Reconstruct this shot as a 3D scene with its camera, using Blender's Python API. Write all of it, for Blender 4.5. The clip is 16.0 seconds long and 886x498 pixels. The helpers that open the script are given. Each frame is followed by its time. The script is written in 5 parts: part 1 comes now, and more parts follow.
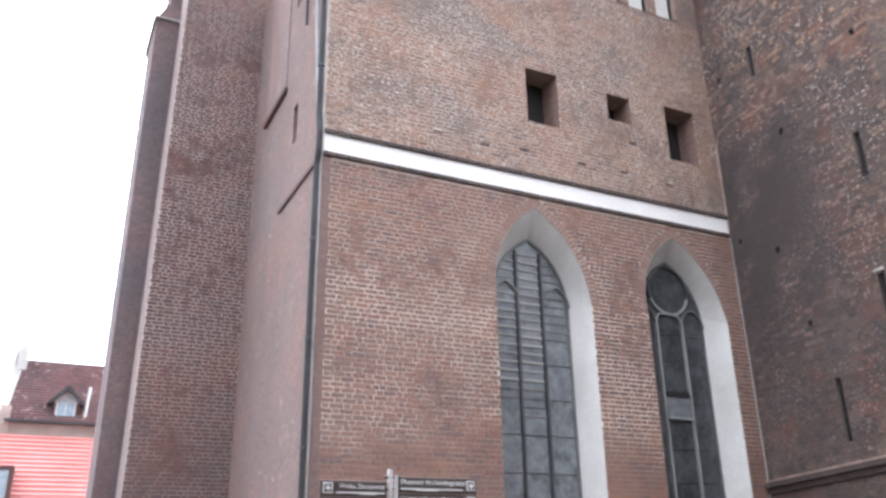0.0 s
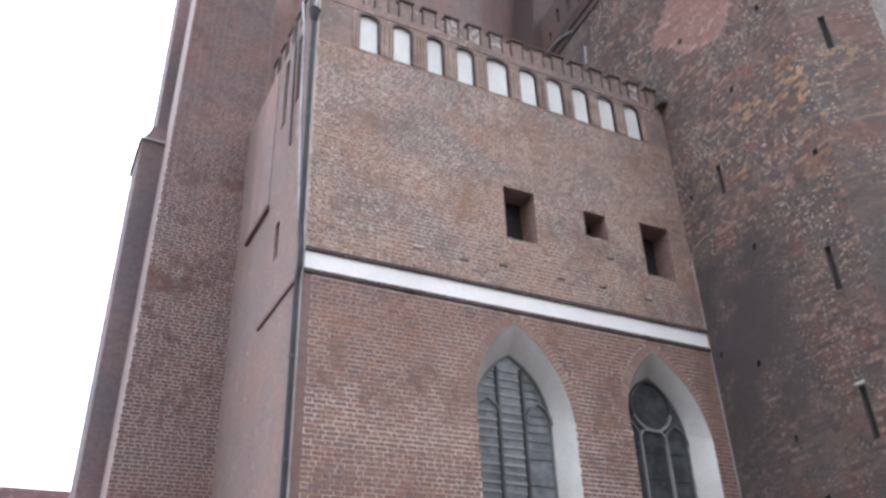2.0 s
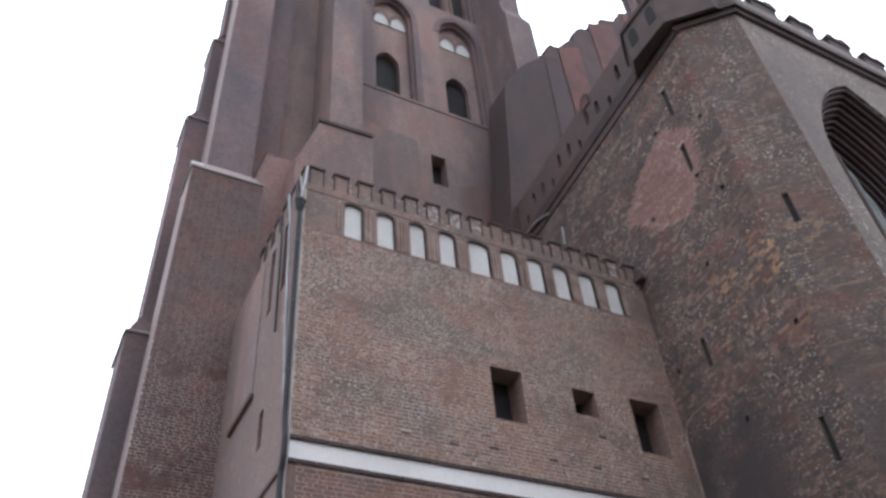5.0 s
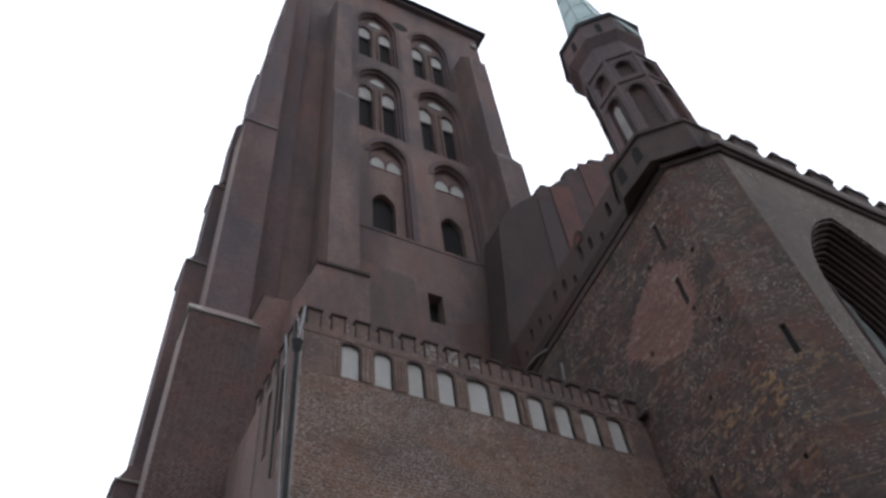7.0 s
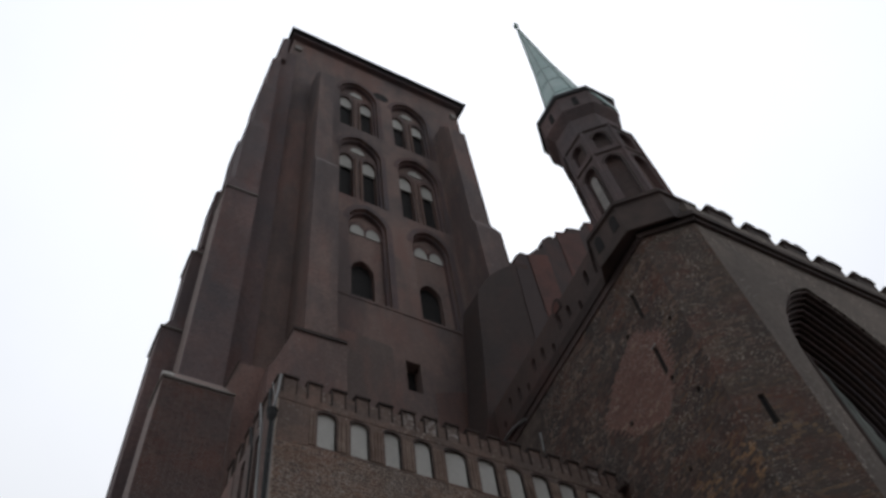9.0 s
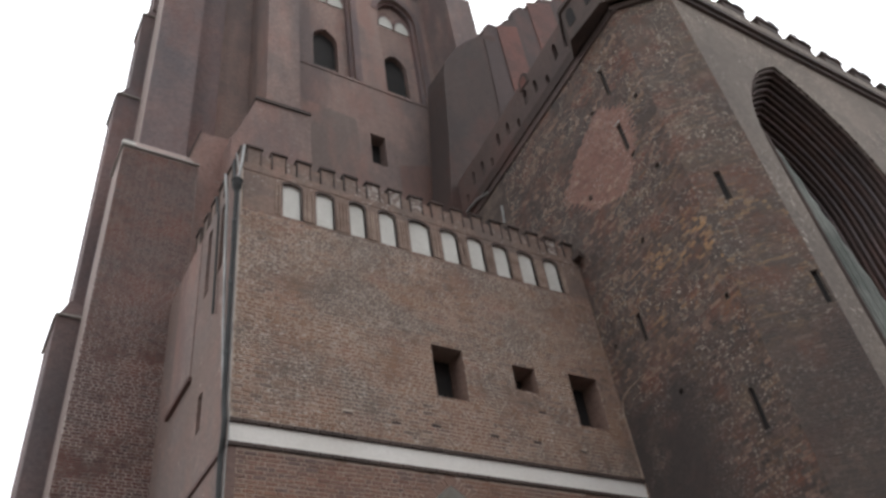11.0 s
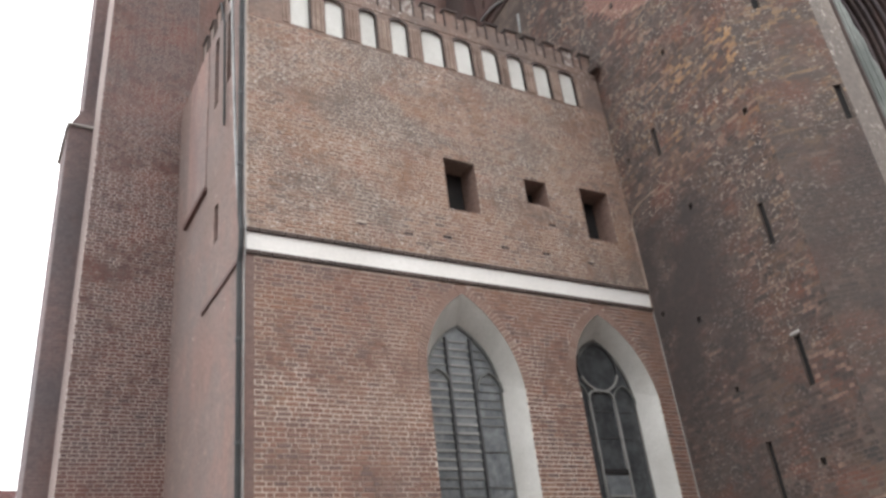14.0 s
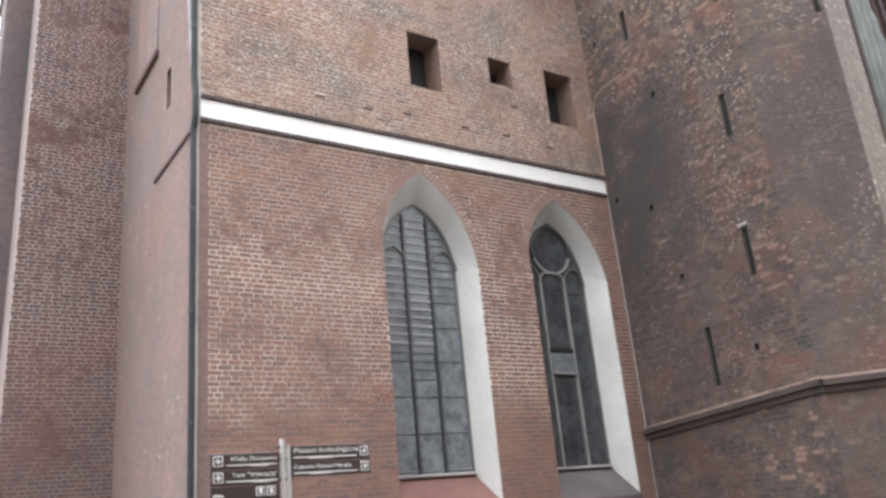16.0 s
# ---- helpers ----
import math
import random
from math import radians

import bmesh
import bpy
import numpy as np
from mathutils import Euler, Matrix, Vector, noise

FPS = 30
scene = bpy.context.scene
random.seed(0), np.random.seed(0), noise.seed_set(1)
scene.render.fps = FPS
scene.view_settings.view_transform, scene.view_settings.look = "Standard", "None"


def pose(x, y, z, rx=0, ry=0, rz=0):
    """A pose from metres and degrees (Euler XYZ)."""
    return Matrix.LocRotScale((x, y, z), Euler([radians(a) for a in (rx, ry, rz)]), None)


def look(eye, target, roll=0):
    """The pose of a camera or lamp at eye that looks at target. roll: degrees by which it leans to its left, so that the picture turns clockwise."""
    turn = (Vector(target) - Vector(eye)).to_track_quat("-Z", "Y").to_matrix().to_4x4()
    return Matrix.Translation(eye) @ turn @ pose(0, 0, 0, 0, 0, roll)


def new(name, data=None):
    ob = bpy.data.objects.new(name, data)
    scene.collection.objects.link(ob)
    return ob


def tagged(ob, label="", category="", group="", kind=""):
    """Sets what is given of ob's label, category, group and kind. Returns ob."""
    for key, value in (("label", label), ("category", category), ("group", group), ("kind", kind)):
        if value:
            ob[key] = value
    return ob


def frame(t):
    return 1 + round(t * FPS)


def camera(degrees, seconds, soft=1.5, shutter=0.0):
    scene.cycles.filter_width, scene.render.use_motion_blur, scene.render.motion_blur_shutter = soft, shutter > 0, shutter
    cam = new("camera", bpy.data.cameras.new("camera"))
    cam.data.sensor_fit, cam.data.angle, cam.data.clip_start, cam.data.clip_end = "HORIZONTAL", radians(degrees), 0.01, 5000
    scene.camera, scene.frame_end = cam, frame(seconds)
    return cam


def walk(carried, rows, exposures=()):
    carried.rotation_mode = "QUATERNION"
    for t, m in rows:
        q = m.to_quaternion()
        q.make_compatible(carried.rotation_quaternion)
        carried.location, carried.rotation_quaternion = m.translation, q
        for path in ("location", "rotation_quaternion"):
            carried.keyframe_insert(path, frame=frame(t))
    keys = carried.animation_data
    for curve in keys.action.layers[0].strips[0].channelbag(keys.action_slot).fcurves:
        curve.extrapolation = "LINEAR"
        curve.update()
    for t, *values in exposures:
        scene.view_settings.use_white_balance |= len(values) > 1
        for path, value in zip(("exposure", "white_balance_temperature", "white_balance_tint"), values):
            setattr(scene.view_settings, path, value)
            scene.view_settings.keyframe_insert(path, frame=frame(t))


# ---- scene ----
cam = camera(57.57, 16.0, soft=3.0)
EYE = (0.0, 0.0, 1.6)


def aim(yaw, pitch, roll):
    a, b = radians(yaw), radians(pitch)
    way = (-math.sin(a) * math.cos(b), math.cos(a) * math.cos(b), math.sin(b))
    return look(EYE, tuple(e + 2 * w for e, w in zip(EYE, way)), roll)


# seconds, yaw, pitch, roll
PATH = [
    (0, -26.48, 21.21, -0.92),
    (0.5, -26.85, 23.88, -1.18),
    (1, -27.17, 25.83, -1.32),
    (1.5, -27.75, 27.62, -1.79),
    (2, -28.25, 29.39, -2.00),
    (2.5, -28.70, 31.06, -2.43),
    (3, -29.08, 33.31, -2.93),
    (3.5, -29.49, 35.63, -3.56),
    (4, -29.82, 37.66, -4.06),
    (4.5, -30.17, 39.87, -4.63),
    (5, -30.51, 42.13, -5.23),
    (5.5, -30.88, 44.46, -5.84),
    (6, -31.32, 46.85, -6.47),
    (6.3, -31.63, 48.33, -6.85),
    (6.5, -31.83, 49.36, -7.14),
    (7, -32.41, 51.81, -7.75),
    (7.5, -33.16, 54.06, -8.90),
    (8, -33.97, 56.29, -9.56),
    (8.2, -34.45, 57.09, -9.97),
    (8.5, -35.07, 57.72, -10.31),
    (8.8, -35.76, 57.18, -10.43),
    (9.1, -36.44, 55.73, -10.40),
    (9.4, -37.00, 53.62, -10.25),
    (9.7, -37.37, 51.10, -10.03),
    (10, -37.43, 48.42, -9.80),
    (10.3, -37.11, 45.84, -9.60),
    (10.5, -36.95, 43.82, -9.26),
    (11, -35.84, 40.13, -9.22),
    (11.5, -34.72, 38.13, -9.04),
    (12, -34.19, 35.97, -8.67),
    (12.5, -33.70, 34.16, -8.30),
    (13, -33.27, 32.13, -8.07),
    (13.5, -32.84, 29.53, -7.59),
    (14, -32.59, 27.17, -6.92),
    (14.5, -32.35, 24.73, -6.35),
    (15, -32.16, 22.31, -5.97),
    (15.5, -32.71, 20.00, -5.39),
    (16, -34.85, 18.30, -5.39),
]
walk(cam, [(t, aim(yaw, pitch, roll)) for t, yaw, pitch, roll in PATH],
     exposures=[(0, 0.68, 5760, 13), (0.5, 0.57, 5740, 13), (1.0, 0.36, 5700, 13), (1.5, 0.32, 5690, 13), (3.0, 0.24, 5720, 13), (4.0, -0.05, 5700, 13),
                (6.3, -0.94, 5700, 13), (7.0, -1.5, 5850, 12), (8.0, -2.27, 6050, 11), (9.0, -2.3, 6120, 10), (10.3, -1.88, 6250, 10), (10.6, -1.35, 6300, 10),
                (11.0, -0.7, 6330, 10), (12.0, 0.03, 6450, 10), (12.5, 0.17, 6430, 10), (13.5, 0.19, 6370, 10), (14.5, 0.37, 6270, 10), (16.0, 0.68, 6070, 10)])

# ---- light: bright overcast day ----
world = bpy.data.worlds.new("sky")
scene.world = world
world.use_nodes = True
wn, wl = world.node_tree.nodes, world.node_tree.links
sky = wn.new("ShaderNodeTexSky")
sky.sky_type, sky.sun_disc = "NISHITA", False
sky.sun_elevation, sky.sun_rotation = radians(45), radians(40)
sky.air_density, sky.dust_density, sky.ozone_density = 1.0, 3.0, 1.0
cloud_map = wn.new("ShaderNodeTexCoord")
cloud = wn.new("ShaderNodeTexNoise")
cloud.inputs["Scale"].default_value, cloud.inputs["Detail"].default_value = 1.6, 5
wl.new(cloud_map.outputs["Generated"], cloud.inputs["Vector"])
cloud_ramp = wn.new("ShaderNodeValToRGB")
cloud_ramp.color_ramp.elements[0].position, cloud_ramp.color_ramp.elements[1].position = 0.3, 0.62
cloud_ramp.color_ramp.elements[0].color = (20.6, 20.6, 20.9, 1)
cloud_ramp.color_ramp.elements[1].color = (22.4, 22.2, 22.0, 1)
wl.new(cloud.outputs["Fac"], cloud_ramp.inputs["Fac"])
cover = wn.new("ShaderNodeMixRGB")
cover.inputs["Fac"].default_value = 0.9
wl.new(sky.outputs["Color"], cover.inputs["Color1"])
wl.new(cloud_ramp.outputs["Color"], cover.inputs["Color2"])
# an overcast sky is about three times as bright overhead as at the horizon
rise = wn.new("ShaderNodeSeparateXYZ")
wl.new(cloud_map.outputs["Generated"], rise.inputs[0])
lift = wn.new("ShaderNodeMapRange")
for k, v in (("From Min", 0.0), ("From Max", 1.0), ("To Min", 0.045), ("To Max", 0.26)):
    lift.inputs[k].default_value = v
wl.new(rise.outputs["Z"], lift.inputs["Value"])
# and brighter towards the veiled sun, which stands beyond the church
toward = wn.new("ShaderNodeVectorMath")
toward.operation, toward.inputs[1].default_value = "DOT_PRODUCT", (0.65, 0.76, 0.0)
wl.new(cloud_map.outputs["Generated"], toward.inputs[0])
glow = wn.new("ShaderNodeMath")
glow.operation, glow.inputs[1].default_value, glow.inputs[2].default_value = "MULTIPLY_ADD", 0.35, 1.0
wl.new(toward.outputs["Value"], glow.inputs[0])
veil = wn.new("ShaderNodeMath")
veil.operation = "MULTIPLY"
wl.new(lift.outputs[0], veil.inputs[0])
wl.new(glow.outputs[0], veil.inputs[1])
wl.new(veil.outputs[0], wn["Background"].inputs["Strength"])
wl.new(cover.outputs["Color"], wn["Background"].inputs["Color"])
sun = new("sun", bpy.data.lights.new("sun", "SUN"))
sun.data.energy, sun.data.angle, sun.data.color = 0.6, radians(40), (1.0, 0.97, 0.92)
sun.matrix_world = look((33, 38, 50), (0, 0, 0))


# ---- materials ----
def nodes_of(name, rough=0.85):
    m = bpy.data.materials.new(name)
    m.use_nodes = True
    n, l = m.node_tree.nodes, m.node_tree.links
    b = n["Principled BSDF"]
    b.inputs["Roughness"].default_value = rough
    return m, n, l, b


def noise_node(n, l, scale, detail=4, vector=None, rough=0.6):
    x = n.new("ShaderNodeTexNoise")
    x.inputs["Scale"].default_value, x.inputs["Detail"].default_value, x.inputs["Roughness"].default_value = scale, detail, rough
    if vector is None:
        vector = n.new("ShaderNodeTexCoord").outputs["Object"]
    l.new(vector, x.inputs["Vector"])
    return x.outputs["Fac"]


def ramp(n, l, fac, stops):
    r = n.new("ShaderNodeValToRGB")
    e = r.color_ramp.elements
    while len(e) < len(stops):
        e.new(0.5)
    for k, (p, c) in zip(e, stops):
        k.position, k.color = p, (*c, 1) if len(c) == 3 else c
    l.new(fac, r.inputs["Fac"])
    return r.outputs["Color"]


def mix(n, l, fac, a, b, kind="MIX"):
    m = n.new("ShaderNodeMixRGB")
    m.blend_type = kind
    for sock, v in zip(m.inputs, (fac, a, b)):
        if isinstance(v, (int, float)):
            sock.default_value = v
        elif isinstance(v, tuple):
            sock.default_value = (*v, 1)
        else:
            l.new(v, sock)
    return m.outputs["Color"]


def relief(n, l, b, height, strength, distance):
    k = n.new("ShaderNodeBump")
    k.inputs["Strength"].default_value, k.inputs["Distance"].default_value = strength, distance
    l.new(height, k.inputs["Height"])
    l.new(k.outputs["Normal"], b.inputs["Normal"])


GREY = lambda v: (v, v, v)


def scaled(n, l, pos, by):
    s = n.new("ShaderNodeMapping")
    s.inputs["Scale"].default_value = by
    l.new(pos, s.inputs["Vector"])
    return s.outputs[0]


def blotches(n, l, pos, base, blots):
    """Wide weathered areas: colour, stretch of the noise, where it sets in, where it is full, how much."""
    for k, (c, by, lo, hi, much) in enumerate(blots):
        shift = n.new("ShaderNodeVectorMath")
        shift.inputs[1].default_value = (11.3 * k + 3.1, 5.7 * k, 2.9 * k)
        l.new(scaled(n, l, pos, by), shift.inputs[0])
        where = noise_node(n, l, 1.0, 6, shift.outputs[0], 0.68)
        base = mix(n, l, ramp(n, l, where, [(lo, GREY(0)), (hi, GREY(much))]), base, c)
    return base


def specks(n, l, pos, base, c, size, at, area=(0.46, 0.58)):
    """Crumbs of lime that cling to the wall in clusters."""
    bits = ramp(n, l, noise_node(n, l, 1.0, 3, scaled(n, l, pos, size), 0.6), [(at, GREY(0)), (at + 0.03, GREY(0.9))])
    where = ramp(n, l, noise_node(n, l, 0.55, 5, pos, 0.7), [(area[0], GREY(0)), (area[1], GREY(1))])
    return mix(n, l, mix(n, l, 1.0, bits, where, "MULTIPLY"), base, c)


def along(n, l, pos, axis, stops, reach):
    cut = n.new("ShaderNodeSeparateXYZ")
    l.new(pos, cut.inputs[0])
    share = n.new("ShaderNodeMapRange")
    share.inputs["From Min"].default_value, share.inputs["From Max"].default_value = 0.0, reach
    l.new(cut.outputs[axis], share.inputs["Value"])
    return ramp(n, l, share.outputs[0], [(z / reach, GREY(v)) for z, v in stops])


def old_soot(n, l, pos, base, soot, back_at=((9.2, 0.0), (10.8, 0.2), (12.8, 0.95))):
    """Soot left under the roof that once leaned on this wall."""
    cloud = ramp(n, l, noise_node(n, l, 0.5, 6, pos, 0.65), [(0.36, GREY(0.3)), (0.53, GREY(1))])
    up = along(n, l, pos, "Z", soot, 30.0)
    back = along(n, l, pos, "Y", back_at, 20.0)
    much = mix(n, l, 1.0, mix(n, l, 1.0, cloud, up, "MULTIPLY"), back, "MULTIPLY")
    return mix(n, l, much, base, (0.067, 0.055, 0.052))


def brick_piece(name, tones, stain, stain_at=(0.45, 0.7), patch=None, patch_at=(0.6, 0.68), per_object=False, fleck=None, zone=None, soot=None, blots=(), soot_back=((9.2, 0.0), (10.8, 0.2), (12.8, 0.95))):
    """Fired clay for bricks that are meshes: tone by piece, stains over many pieces."""
    m, n, l, b = nodes_of(name, 0.9)
    rnd = n.new("ShaderNodeNewGeometry").outputs["Random Per Island"]
    if per_object:
        rnd = n.new("ShaderNodeObjectInfo").outputs["Random"]
    pos = n.new("ShaderNodeNewGeometry").outputs["Position"]
    base = ramp(n, l, rnd, [(i / (len(tones) - 1), c) for i, c in enumerate(tones)])
    big = noise_node(n, l, 0.45, 5, pos)
    base = mix(n, l, ramp(n, l, big, [(stain_at[0], GREY(0)), (stain_at[1], GREY(0.8))]), base, stain)
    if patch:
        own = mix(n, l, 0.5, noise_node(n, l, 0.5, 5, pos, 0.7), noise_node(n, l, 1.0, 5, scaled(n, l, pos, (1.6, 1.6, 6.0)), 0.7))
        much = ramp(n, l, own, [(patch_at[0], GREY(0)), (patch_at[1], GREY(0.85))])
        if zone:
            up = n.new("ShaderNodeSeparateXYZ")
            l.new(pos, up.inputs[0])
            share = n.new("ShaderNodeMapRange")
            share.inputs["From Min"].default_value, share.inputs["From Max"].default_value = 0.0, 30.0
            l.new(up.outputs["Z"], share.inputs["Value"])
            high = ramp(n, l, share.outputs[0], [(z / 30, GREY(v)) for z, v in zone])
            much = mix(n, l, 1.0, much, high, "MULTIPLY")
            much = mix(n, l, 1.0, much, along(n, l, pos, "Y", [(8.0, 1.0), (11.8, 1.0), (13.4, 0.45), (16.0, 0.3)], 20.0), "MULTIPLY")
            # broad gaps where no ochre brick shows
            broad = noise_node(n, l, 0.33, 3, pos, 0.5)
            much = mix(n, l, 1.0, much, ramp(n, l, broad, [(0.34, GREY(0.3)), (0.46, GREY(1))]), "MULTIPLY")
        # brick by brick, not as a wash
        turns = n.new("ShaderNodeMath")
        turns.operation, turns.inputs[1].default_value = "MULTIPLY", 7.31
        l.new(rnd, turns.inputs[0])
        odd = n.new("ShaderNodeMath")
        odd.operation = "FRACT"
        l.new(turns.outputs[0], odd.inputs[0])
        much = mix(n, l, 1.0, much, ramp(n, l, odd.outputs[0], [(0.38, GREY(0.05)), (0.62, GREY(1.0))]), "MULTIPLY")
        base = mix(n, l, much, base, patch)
    base = blotches(n, l, pos, base, blots)
    if fleck:
        # single bricks that lime has whitened
        times = n.new("ShaderNodeMath")
        times.operation, times.inputs[1].default_value = "MULTIPLY", 13.7
        l.new(rnd, times.inputs[0])
        rest = n.new("ShaderNodeMath")
        rest.operation = "FRACT"
        l.new(times.outputs[0], rest.inputs[0])
        where = noise_node(n, l, 0.7, 5, pos, 0.65)
        pick = mix(n, l, 1.0, ramp(n, l, rest.outputs[0], [(fleck[1], GREY(0)), (fleck[1] + 0.03, GREY(0.9))]), ramp(n, l, where, [(0.48, GREY(0)), (0.58, GREY(1))]), "MULTIPLY")
        base = mix(n, l, pick, base, fleck[0])
        clean = base
        base = specks(n, l, pos, base, fleck[2], (10, 10, 16), 0.58, (0.41, 0.54))
        base = specks(n, l, pos, base, fleck[2], (5, 5, 8), 0.68, (0.5, 0.66))
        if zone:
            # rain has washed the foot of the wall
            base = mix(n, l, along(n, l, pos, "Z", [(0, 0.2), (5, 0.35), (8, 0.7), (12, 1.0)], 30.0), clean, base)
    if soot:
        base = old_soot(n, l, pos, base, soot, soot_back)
    fine = noise_node(n, l, 38, 4, pos)
    base = mix(n, l, 0.5, base, ramp(n, l, fine, [(0.3, GREY(0.45)), (0.7, GREY(1.15))]), "MULTIPLY")
    l.new(base, b.inputs["Base Color"])
    relief(n, l, b, fine, 0.5, 0.01)
    return m


def mortar(name, pale, dull, at=(0.42, 0.6), soot=None, zone=None, across=None):
    m, n, l, b = nodes_of(name, 0.95)
    pos = n.new("ShaderNodeNewGeometry").outputs["Position"]
    where = mix(n, l, 0.45, noise_node(n, l, 0.6, 4, pos, 0.6), noise_node(n, l, 3.2, 4, pos, 0.7))
    much = ramp(n, l, where, [(at[0], GREY(0)), (at[1], GREY(1))])
    if zone:
        # the edge of the belt is ragged
        sway = n.new("ShaderNodeVectorMath")
        sway.operation, sway.inputs[2].default_value = "MULTIPLY_ADD", (0.0, 0.0, -0.9)
        cloud = n.new("ShaderNodeTexNoise")
        cloud.inputs["Scale"].default_value, cloud.inputs["Detail"].default_value = 0.9, 4
        l.new(pos, cloud.inputs["Vector"])
        l.new(cloud.outputs["Color"], sway.inputs[0])
        sway.inputs[1].default_value = (0.0, 0.0, 1.8)
        moved = n.new("ShaderNodeVectorMath")
        l.new(pos, moved.inputs[0])
        l.new(sway.outputs[0], moved.inputs[1])
        much = mix(n, l, 1.0, much, along(n, l, moved.outputs[0], "Z", zone, 30.0), "MULTIPLY")
    if across:
        much = mix(n, l, 1.0, much, along(n, l, pos, "X", across, 20.0), "MULTIPLY")
    base = mix(n, l, much, dull, pale)
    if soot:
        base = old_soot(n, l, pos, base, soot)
    fine = noise_node(n, l, 25, 4, pos)
    base = mix(n, l, 0.5, base, ramp(n, l, fine, [(0.3, GREY(0.55)), (0.7, GREY(1.1))]), "MULTIPLY")
    l.new(base, b.inputs["Base Color"])
    relief(n, l, b, fine, 0.6, 0.012)
    return m


def brick_far(name, c1, c2, joint, stain, stain_at=(0.45, 0.7), width=0.24, course=0.105, joint_size=0.012, streak=0.5, blots=(), lime=None):
    """Masonry that stays far off: coursed brick with weathering streaks."""
    m, n, l, b = nodes_of(name, 0.9)
    pos = n.new("ShaderNodeNewGeometry").outputs["Position"]
    sep = n.new("ShaderNodeSeparateXYZ")
    l.new(pos, sep.inputs[0])
    add = n.new("ShaderNodeMath")
    l.new(sep.outputs["X"], add.inputs[0])
    l.new(sep.outputs["Y"], add.inputs[1])
    com = n.new("ShaderNodeCombineXYZ")
    l.new(add.outputs[0], com.inputs["X"])
    l.new(sep.outputs["Z"], com.inputs["Y"])
    t = n.new("ShaderNodeTexBrick")
    t.inputs["Scale"].default_value = 1
    t.inputs["Brick Width"].default_value, t.inputs["Row Height"].default_value = width, course
    t.inputs["Mortar Size"].default_value, t.inputs["Mortar Smooth"].default_value = joint_size, 0.3
    t.inputs["Bias"].default_value = 0.0
    for k, c in (("Color1", c1), ("Color2", c2), ("Mortar", joint)):
        t.inputs[k].default_value = (*c, 1)
    l.new(com.outputs[0], t.inputs["Vector"])
    base = t.outputs["Color"]
    big = noise_node(n, l, 0.22, 6, pos, 0.65)
    base = mix(n, l, ramp(n, l, big, [(stain_at[0], GREY(0)), (stain_at[1], GREY(0.85))]), base, stain)
    base = blotches(n, l, pos, base, blots)
    run = noise_node(n, l, 1.0, 5, scaled(n, l, pos, (0.4, 0.4, 0.06)), 0.6)
    base = mix(n, l, streak, base, ramp(n, l, run, [(0.3, GREY(0.6)), (0.66, GREY(1.12))]), "MULTIPLY")
    if lime:
        base = specks(n, l, pos, base, lime[0], lime[1], lime[2])
    fine = noise_node(n, l, 9, 5, pos, 0.7)
    base = mix(n, l, 0.6, base, ramp(n, l, fine, [(0.3, GREY(0.5)), (0.7, GREY(1.2))]), "MULTIPLY")
    l.new(base, b.inputs["Base Color"])
    both = n.new("ShaderNodeMath")
    both.operation = "SUBTRACT"
    l.new(fine, both.inputs[0])
    l.new(t.outputs["Fac"], both.inputs[1])
    relief(n, l, b, both.outputs[0], 0.5, 0.02)
    return m


def plain(name, c, c2, scale=6, rough=0.8, metal=0.0, bump=0.3, depth=0.01):
    m, n, l, b = nodes_of(name, rough)
    pos = n.new("ShaderNodeNewGeometry").outputs["Position"]
    big = noise_node(n, l, scale * 0.15, 5, pos)
    fine = noise_node(n, l, scale * 4, 5, pos, 0.7)
    base = ramp(n, l, big, [(0.35, c), (0.68, c2)])
    base = mix(n, l, 0.5, base, ramp(n, l, fine, [(0.3, GREY(0.7)), (0.7, GREY(1.1))]), "MULTIPLY")
    l.new(base, b.inputs["Base Color"])
    b.inputs["Metallic"].default_value = metal
    relief(n, l, b, fine, bump, depth)
    return m


BRICK_TONES = [(0.19, 0.102, 0.078), (0.225, 0.122, 0.092), (0.265, 0.145, 0.107), (0.205, 0.122, 0.098), (0.15, 0.10, 0.09), (0.285, 0.165, 0.12)]
BRICK_BLOTS = [((0.30, 0.165, 0.105), (0.5, 0.5, 0.9), 0.52, 0.66, 0.6), ((0.155, 0.115, 0.105), (0.6, 0.6, 1.0), 0.52, 0.66, 0.55)]
M_BRICK = brick_piece("chapel_brick", BRICK_TONES, (0.25, 0.16, 0.122), blots=BRICK_BLOTS)
M_BRICK_ONE = brick_piece("chapel_brick_single", BRICK_TONES, (0.25, 0.16, 0.122), per_object=True, blots=BRICK_BLOTS)
M_BRICK_UP = brick_piece("upper_brick", [(0.231, 0.15, 0.11), (0.293, 0.189, 0.141), (0.334, 0.218, 0.162), (0.257, 0.177, 0.143), (0.174, 0.129, 0.11), (0.37, 0.241, 0.173)], (0.30, 0.18, 0.13), (0.5, 0.72), fleck=((0.38, 0.29, 0.22), 0.95, (0.66, 0.59, 0.52)), blots=[((0.315, 0.185, 0.115), (0.42, 0.42, 0.7), 0.5, 0.64, 0.6), ((0.185, 0.155, 0.135), (0.38, 0.38, 0.6), 0.5, 0.62, 0.75), ((0.32, 0.175, 0.135), (0.5, 0.5, 0.9), 0.56, 0.68, 0.6)])
M_RING = brick_piece("arch_brick", [(0.23, 0.145, 0.115), (0.27, 0.175, 0.138), (0.25, 0.16, 0.13), (0.32, 0.235, 0.19)], (0.25, 0.165, 0.13))
